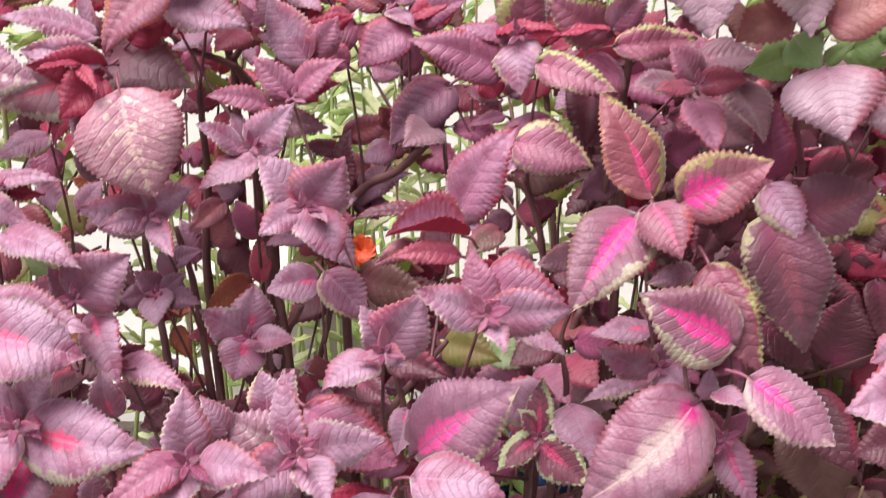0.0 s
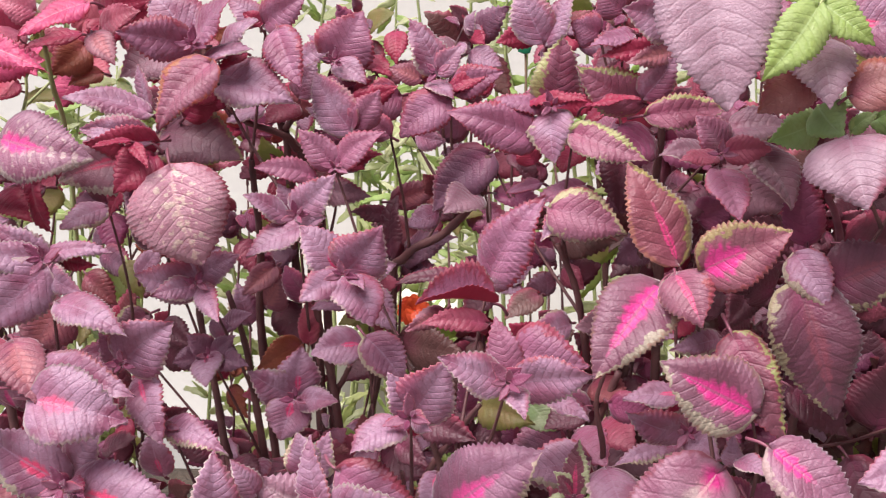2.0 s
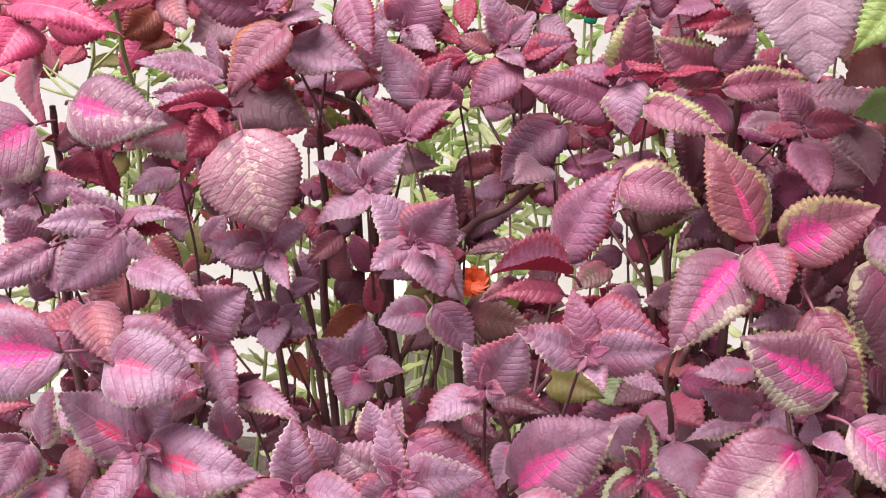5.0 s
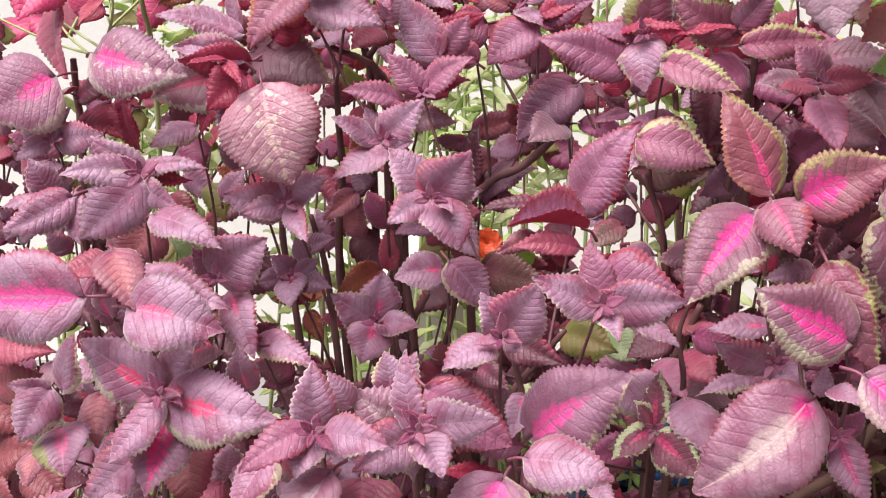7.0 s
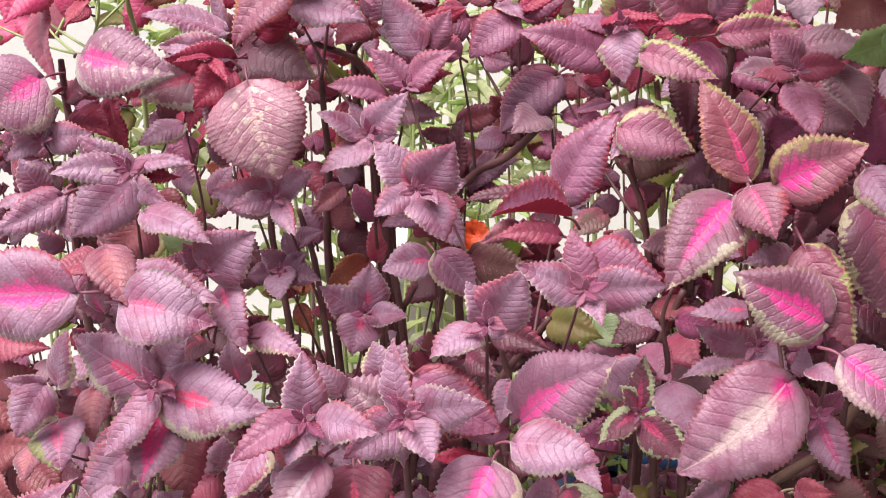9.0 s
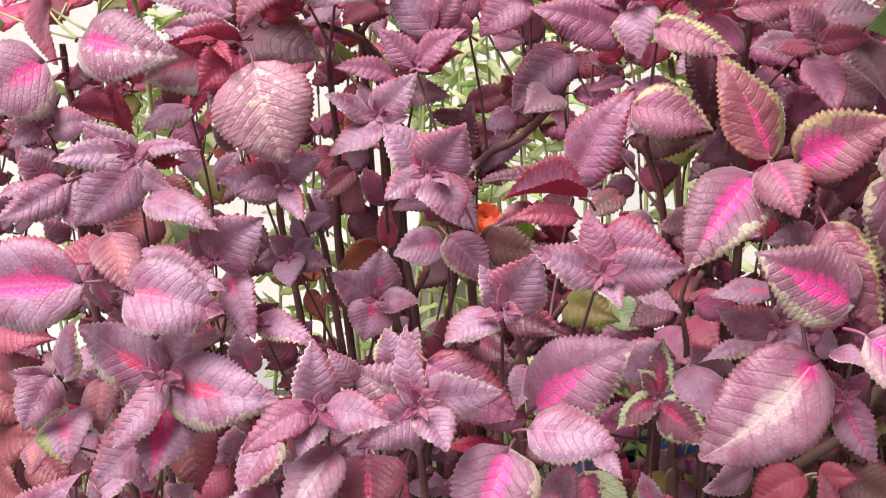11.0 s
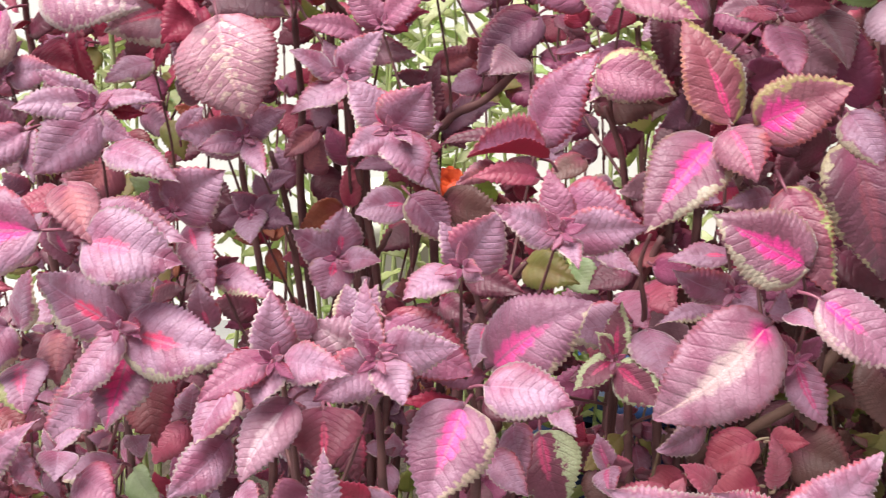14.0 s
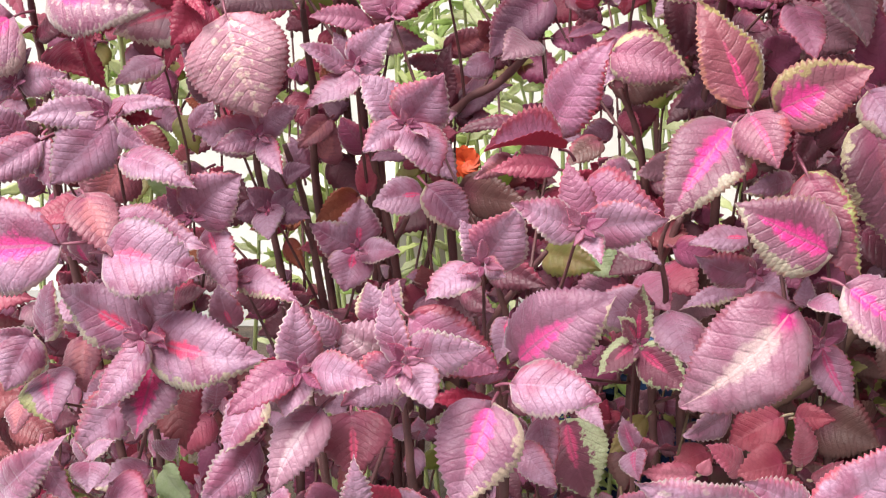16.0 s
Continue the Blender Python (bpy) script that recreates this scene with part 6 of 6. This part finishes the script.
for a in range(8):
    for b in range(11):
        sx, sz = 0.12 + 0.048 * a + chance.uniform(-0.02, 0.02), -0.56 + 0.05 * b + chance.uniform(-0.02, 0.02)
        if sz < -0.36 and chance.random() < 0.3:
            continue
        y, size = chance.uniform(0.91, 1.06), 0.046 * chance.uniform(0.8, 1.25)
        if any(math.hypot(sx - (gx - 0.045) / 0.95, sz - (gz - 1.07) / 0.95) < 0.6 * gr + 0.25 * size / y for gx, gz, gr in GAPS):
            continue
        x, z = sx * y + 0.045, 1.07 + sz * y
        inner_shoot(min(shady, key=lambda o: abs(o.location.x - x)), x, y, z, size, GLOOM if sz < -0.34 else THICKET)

# tall growth added farther back to close the view, coloured dark for shade
behind = [plant("coleus_plant", x, 1.3, "overgrown coleus behind the thicket, leaf colours darkened to stand for shade", "coleus", "coleus plants of the hedge") for x in (0.3, 0.48, 0.66)]
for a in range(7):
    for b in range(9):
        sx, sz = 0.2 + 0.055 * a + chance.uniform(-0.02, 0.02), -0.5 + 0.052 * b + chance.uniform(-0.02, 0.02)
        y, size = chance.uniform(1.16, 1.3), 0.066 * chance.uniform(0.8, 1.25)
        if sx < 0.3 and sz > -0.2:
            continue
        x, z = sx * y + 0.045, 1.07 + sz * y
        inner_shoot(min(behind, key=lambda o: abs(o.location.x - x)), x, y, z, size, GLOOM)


# ---- plants and things behind the hedge ----
def green_herb(x, y, height, spread, count, paints, bare=7):
    """A loose herb: thin bent pale stems with leaflets in pairs."""
    grown = plant("green_herb", x, y, "yellow-green herb with narrow leaflets behind the hedge", "herb", "herbs behind the hedge")
    for k in range(count):
        tip = (x + chance.uniform(-1.3, 1.3) * spread, y + chance.uniform(-spread, spread) * 0.5, height * chance.uniform(0.75, 1.05))
        foot = grown.location
        bend = chance.uniform(-0.07, 0.07)
        path = glide([(0.03 * chance.uniform(-1, 1), 0.02 * chance.uniform(-1, 1), 0), (0.4 * (tip[0] - x) + bend, 0.4 * (tip[1] - y), 0.5 * tip[2]),
                      (0.8 * (tip[0] - x) + 0.5 * bend, 0.8 * (tip[1] - y), 0.82 * tip[2]), (tip[0] - x, tip[1] - y, tip[2])], 6)
        verts, faces = tube(path, (0.0042, 0.0013), 6)
        stalk = mesh_object("stem", verts, faces, [STEM_GREEN], grown)
        for q in path[bare:]:
            for side in (-1, 1):
                b = q + foot
                d = Vector((side * chance.uniform(0.3, 1.0), -chance.uniform(-0.3, 0.7), chance.uniform(-0.7, 0.8))).normalized()
                n = chance.uniform(0.028, 0.066)
                b = b + Vector((0, 0, chance.uniform(-0.02, 0.02)))
                leaf(stalk, chance.choice(paints), b, b + d * n, n * chance.uniform(0.14, 0.26), chance.uniform(-35, 35), 0.06, False, 4, 3)


for x, y, h in ((-0.62, 1.35, 0.9), (-0.40, 1.22, 0.8), (-0.02, 1.25, 1.02), (0.30, 1.4, 0.85), (-0.08, 1.6, 1.26), (-0.28, 1.45, 0.62)):
    green_herb(x, y, h, 0.12, 2, (HERB, PALEHERB, PALEHERB), 11)
green_herb(-0.08, 1.5, 1.16, 0.07, 5, (PALEHERB, LIME))
green_herb(-0.27, 1.18, 0.98, 0.04, 3, (PALEHERB, LIME, HERB), 10)
green_herb(0.16, 1.2, 1.0, 0.05, 3, (HERB, PALEHERB), 9)
green_herb(-0.10, 1.2, 1.0, 0.05, 2, (PALEHERB, LIME), 11)
green_herb(-0.46, 1.2, 1.02, 0.07, 4, (HERB, PALEHERB))
green_herb(0.05, 1.16, 0.66, 0.08, 4, (LIME, HERB), 5)
for x, y, h in ((-0.62, 1.6, 1.18), (-0.30, 1.55, 1.34), (-0.12, 1.7, 1.32), (0.06, 1.6, 1.36), (0.24, 1.65, 1.3)):
    green_herb(x, y, h, 0.10, 6, (PALEHERB, PALEHERB, LIME), 10)


def lathe(profile, sides=40):
    """Verts and faces of a turned body from (radius, height) pairs, closed at both ends."""
    verts, faces = [], []
    for r, z in profile:
        for k in range(sides):
            a = 2 * math.pi * k / sides
            verts.append((r * math.cos(a), r * math.sin(a), z))
    for i in range(len(profile) - 1):
        for k in range(sides):
            a, b = i * sides + k, i * sides + (k + 1) % sides
            faces.append((a, b, b + sides, a + sides))
    faces.append(tuple(range(sides - 1, -1, -1)))
    faces.append(tuple(range((len(profile) - 1) * sides, len(profile) * sides)))
    return verts, faces


BLUE = plain("blue_plastic", (0.007, 0.02, 0.085), (0.012, 0.03, 0.12), 6.0, 0.38, 0.1, 120.0, 0.001)
BLUE_RIM = plain("pale_blue_plastic", (0.025, 0.07, 0.22), (0.04, 0.10, 0.28), 6.0, 0.4, 0.1, 120.0, 0.001)
CREAM_POT = plain("cream_glaze", (0.78, 0.75, 0.64), (0.70, 0.70, 0.58), 12.0, 0.4, 0.15, 90.0, 0.001)
TERRACOTTA = plain("terracotta", (0.50, 0.20, 0.09), (0.58, 0.28, 0.14), 14.0, 0.8, 0.3, 120.0, 0.001)
TEAL = plain("green_plastic", (0.02, 0.34, 0.17), (0.03, 0.42, 0.21), 20.0, 0.4, 0.1, 200.0, 0.001)
PETAL = plain("orange_red_petal", (0.62, 0.055, 0.015), (0.78, 0.11, 0.025), 60.0, 0.55, 0.2, 500.0, 0.001)
STRAW = plain("dry_brown_stalk", (0.16, 0.10, 0.065), (0.24, 0.16, 0.10), 25.0, 0.85, 0.4, 300.0, 0.001)


def blue_drum(x, y):
    drum = tagged(new("drum"), "blue plastic drum with a pale rim behind the hedge", "drum")
    drum.location = (x, y, 0.0)
    v, f = lathe([(0.115, 0.0), (0.122, 0.01), (0.122, 0.18), (0.127, 0.19), (0.127, 0.21), (0.122, 0.22), (0.122, 0.40), (0.127, 0.41), (0.127, 0.43), (0.122, 0.44), (0.120, 0.515)])
    mesh_object("body", v, f, [BLUE], drum)
    v, f = lathe([(0.120, 0.516), (0.130, 0.518), (0.132, 0.535), (0.126, 0.544), (0.10, 0.544), (0.098, 0.532), (0.0, 0.531)])
    mesh_object("rim", v, f, [BLUE_RIM], drum, "pale blue rim and lid")
    return drum


def planter(x, y):
    pot = tagged(new("planter"), "large cream glazed planter with a terracotta foot by the wall", "planter")
    pot.location = (x, y, 0.0)
    v, f = lathe([(0.13, 0.0), (0.14, 0.01), (0.165, 0.15), (0.16, 0.165)])
    mesh_object("foot", v, f, [TERRACOTTA], pot, "terracotta lower body")
    v, f = lathe([(0.158, 0.166), (0.175, 0.19), (0.187, 0.44), (0.197, 0.45), (0.197, 0.49), (0.175, 0.49), (0.168, 0.44), (0.0, 0.42)])
    mesh_object("bowl", v, f, [CREAM_POT], pot, "cream glazed bowl")
    return pot


def plant_label(x, y, z):
    """A green plastic tag on a thin wire stuck in the soil."""
    sign = tagged(new("plant_label"), "green plastic plant tag on a thin wire", "plant label")
    sign.location = (x, y, 0.0)
    v, f = tube(glide([(0, 0, 0.0), (0.006, 0.004, 0.5 * z), (0, 0, z)], 8), (0.0013, 0.0012), 6)
    mesh_object("wire", v, f, [STRAW], sign, "thin brown wire")
    v, f = lathe([(0.001, -0.022), (0.0085, -0.020), (0.0095, -0.012), (0.0095, 0.016), (0.008, 0.021), (0.001, 0.022)], 16)
    tag = mesh_object("tag", [(0.75 * p[0], p[1] * 0.14 - 0.003, 0.7 * p[2]) for p in v], f, [TEAL], sign)
    tag.matrix_basis = pose(0, 0, z, 0, 8, 12)


def flower(x, y, z):
    grown = plant("flowering_herb", x, y, "herb with one ruffled orange-red flower", "flower", "")
    path = glide([(0, 0, 0), (0.02, 0.03, 0.5 * z), (0.0, 0.0, z)], 8)
    v, f = tube(path, (0.004, 0.002), 7)
    stalk = mesh_object("stem", v, f, [STEM_GREEN], grown)
    head = mesh_object("calyx", *lathe([(0.001, -0.012), (0.005, -0.008), (0.006, 0.0), (0.003, 0.002)], 12), [STEM_GREEN], grown)
    head.location = (0, 0, z)
    for ring, (n, r, lift) in enumerate(((12, 0.019, 0.1), (11, 0.016, 0.55), (8, 0.011, 1.1))):
        for k in range(n):
            a = 2 * math.pi * (k + 0.4 * ring) / n
            d = Vector((math.cos(a), -0.45 + math.sin(a) * 0.4, math.sin(a) * 0.8 + 0.3 * lift)).normalized()
            verts = []
            side = d.cross(Vector((0.2, -1, 0.4))).normalized()
            up = side.cross(d)
            for s in range(5):
                w = 0.009 * math.sin(math.pi * (0.15 + 0.75 * s / 4))
                for q in (-1, 0, 1):
                    verts.append(d * (r * s / 4) + side * (w * q) + up * (0.002 * abs(q) + 0.003 * math.sin(3 * s / 4) + 0.001 * math.sin(5 * q + s)))
            faces = [(s * 3 + q, s * 3 + q + 1, s * 3 + q + 4, s * 3 + q + 3) for s in range(4) for q in range(2)]
            mesh_object("petal", verts, faces, [PETAL], head)
    for k in range(8):
        b = Vector((x, y, 0)) + path[5 + k]
        d = Vector((chance.choice((-1, 1)), chance.uniform(-0.6, 0.2), chance.uniform(-0.2, 0.5))).normalized()
        leaf(stalk, HERB, b, b + d * 0.05, 0.014, chance.uniform(-30, 30), 0.06, False, 4, 5)


def dry_stalks():
    """Brown dead stalks leaning under the shaded end of the hedge."""
    verts, faces = [], []
    for k in range(75):
        x, y = chance.uniform(0.08, 0.58), chance.uniform(0.84, 1.3)
        top = Vector((x + chance.uniform(-0.12, 0.12), y + chance.uniform(-0.1, 0.06), chance.uniform(0.45, 0.74)))
        path = glide([(x, y, 0.03), Vector((x, y, 0)).lerp(top, 0.55) + Vector((chance.uniform(-0.04, 0.04), 0, 0.02)), top], 6)
        tube(path, (0.0038, 0.0012), 6, verts, faces)
    return tagged(mesh_object("dry_stalks", verts, faces, [STRAW]), "tangle of dry brown stalks standing in the soil bed", "stalks", kind="stuff")


blue_drum(0.13, 1.28)
planter(-0.33, 2.4)
plant_label(0.046, 1.16, 1.078)
flower(-0.07, 1.12, 0.80)
dry_stalks()

# a thick woody branch low in the shaded end of the hedge
BARK = plain("brown_bark", (0.12, 0.060, 0.046), (0.19, 0.105, 0.08), 30.0, 0.8, 0.5, 260.0, 0.001)
woody = min(hedge, key=lambda o: abs(o.location.x - 0.42))
foot = Vector((woody.location.x, woody.location.y, 0.0))
path = glide([Vector(q) - foot for q in ((0.42, 1.0, 0.0), (0.46, 0.97, 0.36), (0.317, 0.920, 0.694), (0.250, 0.890, 0.665), (0.205, 0.870, 0.645), (0.184, 0.860, 0.635))], 7)
v, f = tube(path, (0.0065, 0.0036), 10, knots=0.12)
mesh_object("stem", v, f, [BARK], woody, "thick brown woody stem")

# the green shrub's pale arching stem above its leaves
shrub = next(o for o in scene.objects if o.name.startswith("green_shrub"))
foot = Vector((shrub.location.x, shrub.location.y, 0.0))
arch = glide([Vector(q) - foot for q in ((0.42, 1.12, 0.0), (0.46, 1.0, 0.5), (0.38, 0.82, 0.95), (0.33, 0.745, 1.052), (0.304, 0.74, 1.089), (0.281, 0.74, 1.118))], 8)
v, f = tube(arch, (0.0045, 0.0026), 9, knots=0.1)
mesh_object("stem", v, f, [STEM_GREEN], shrub)
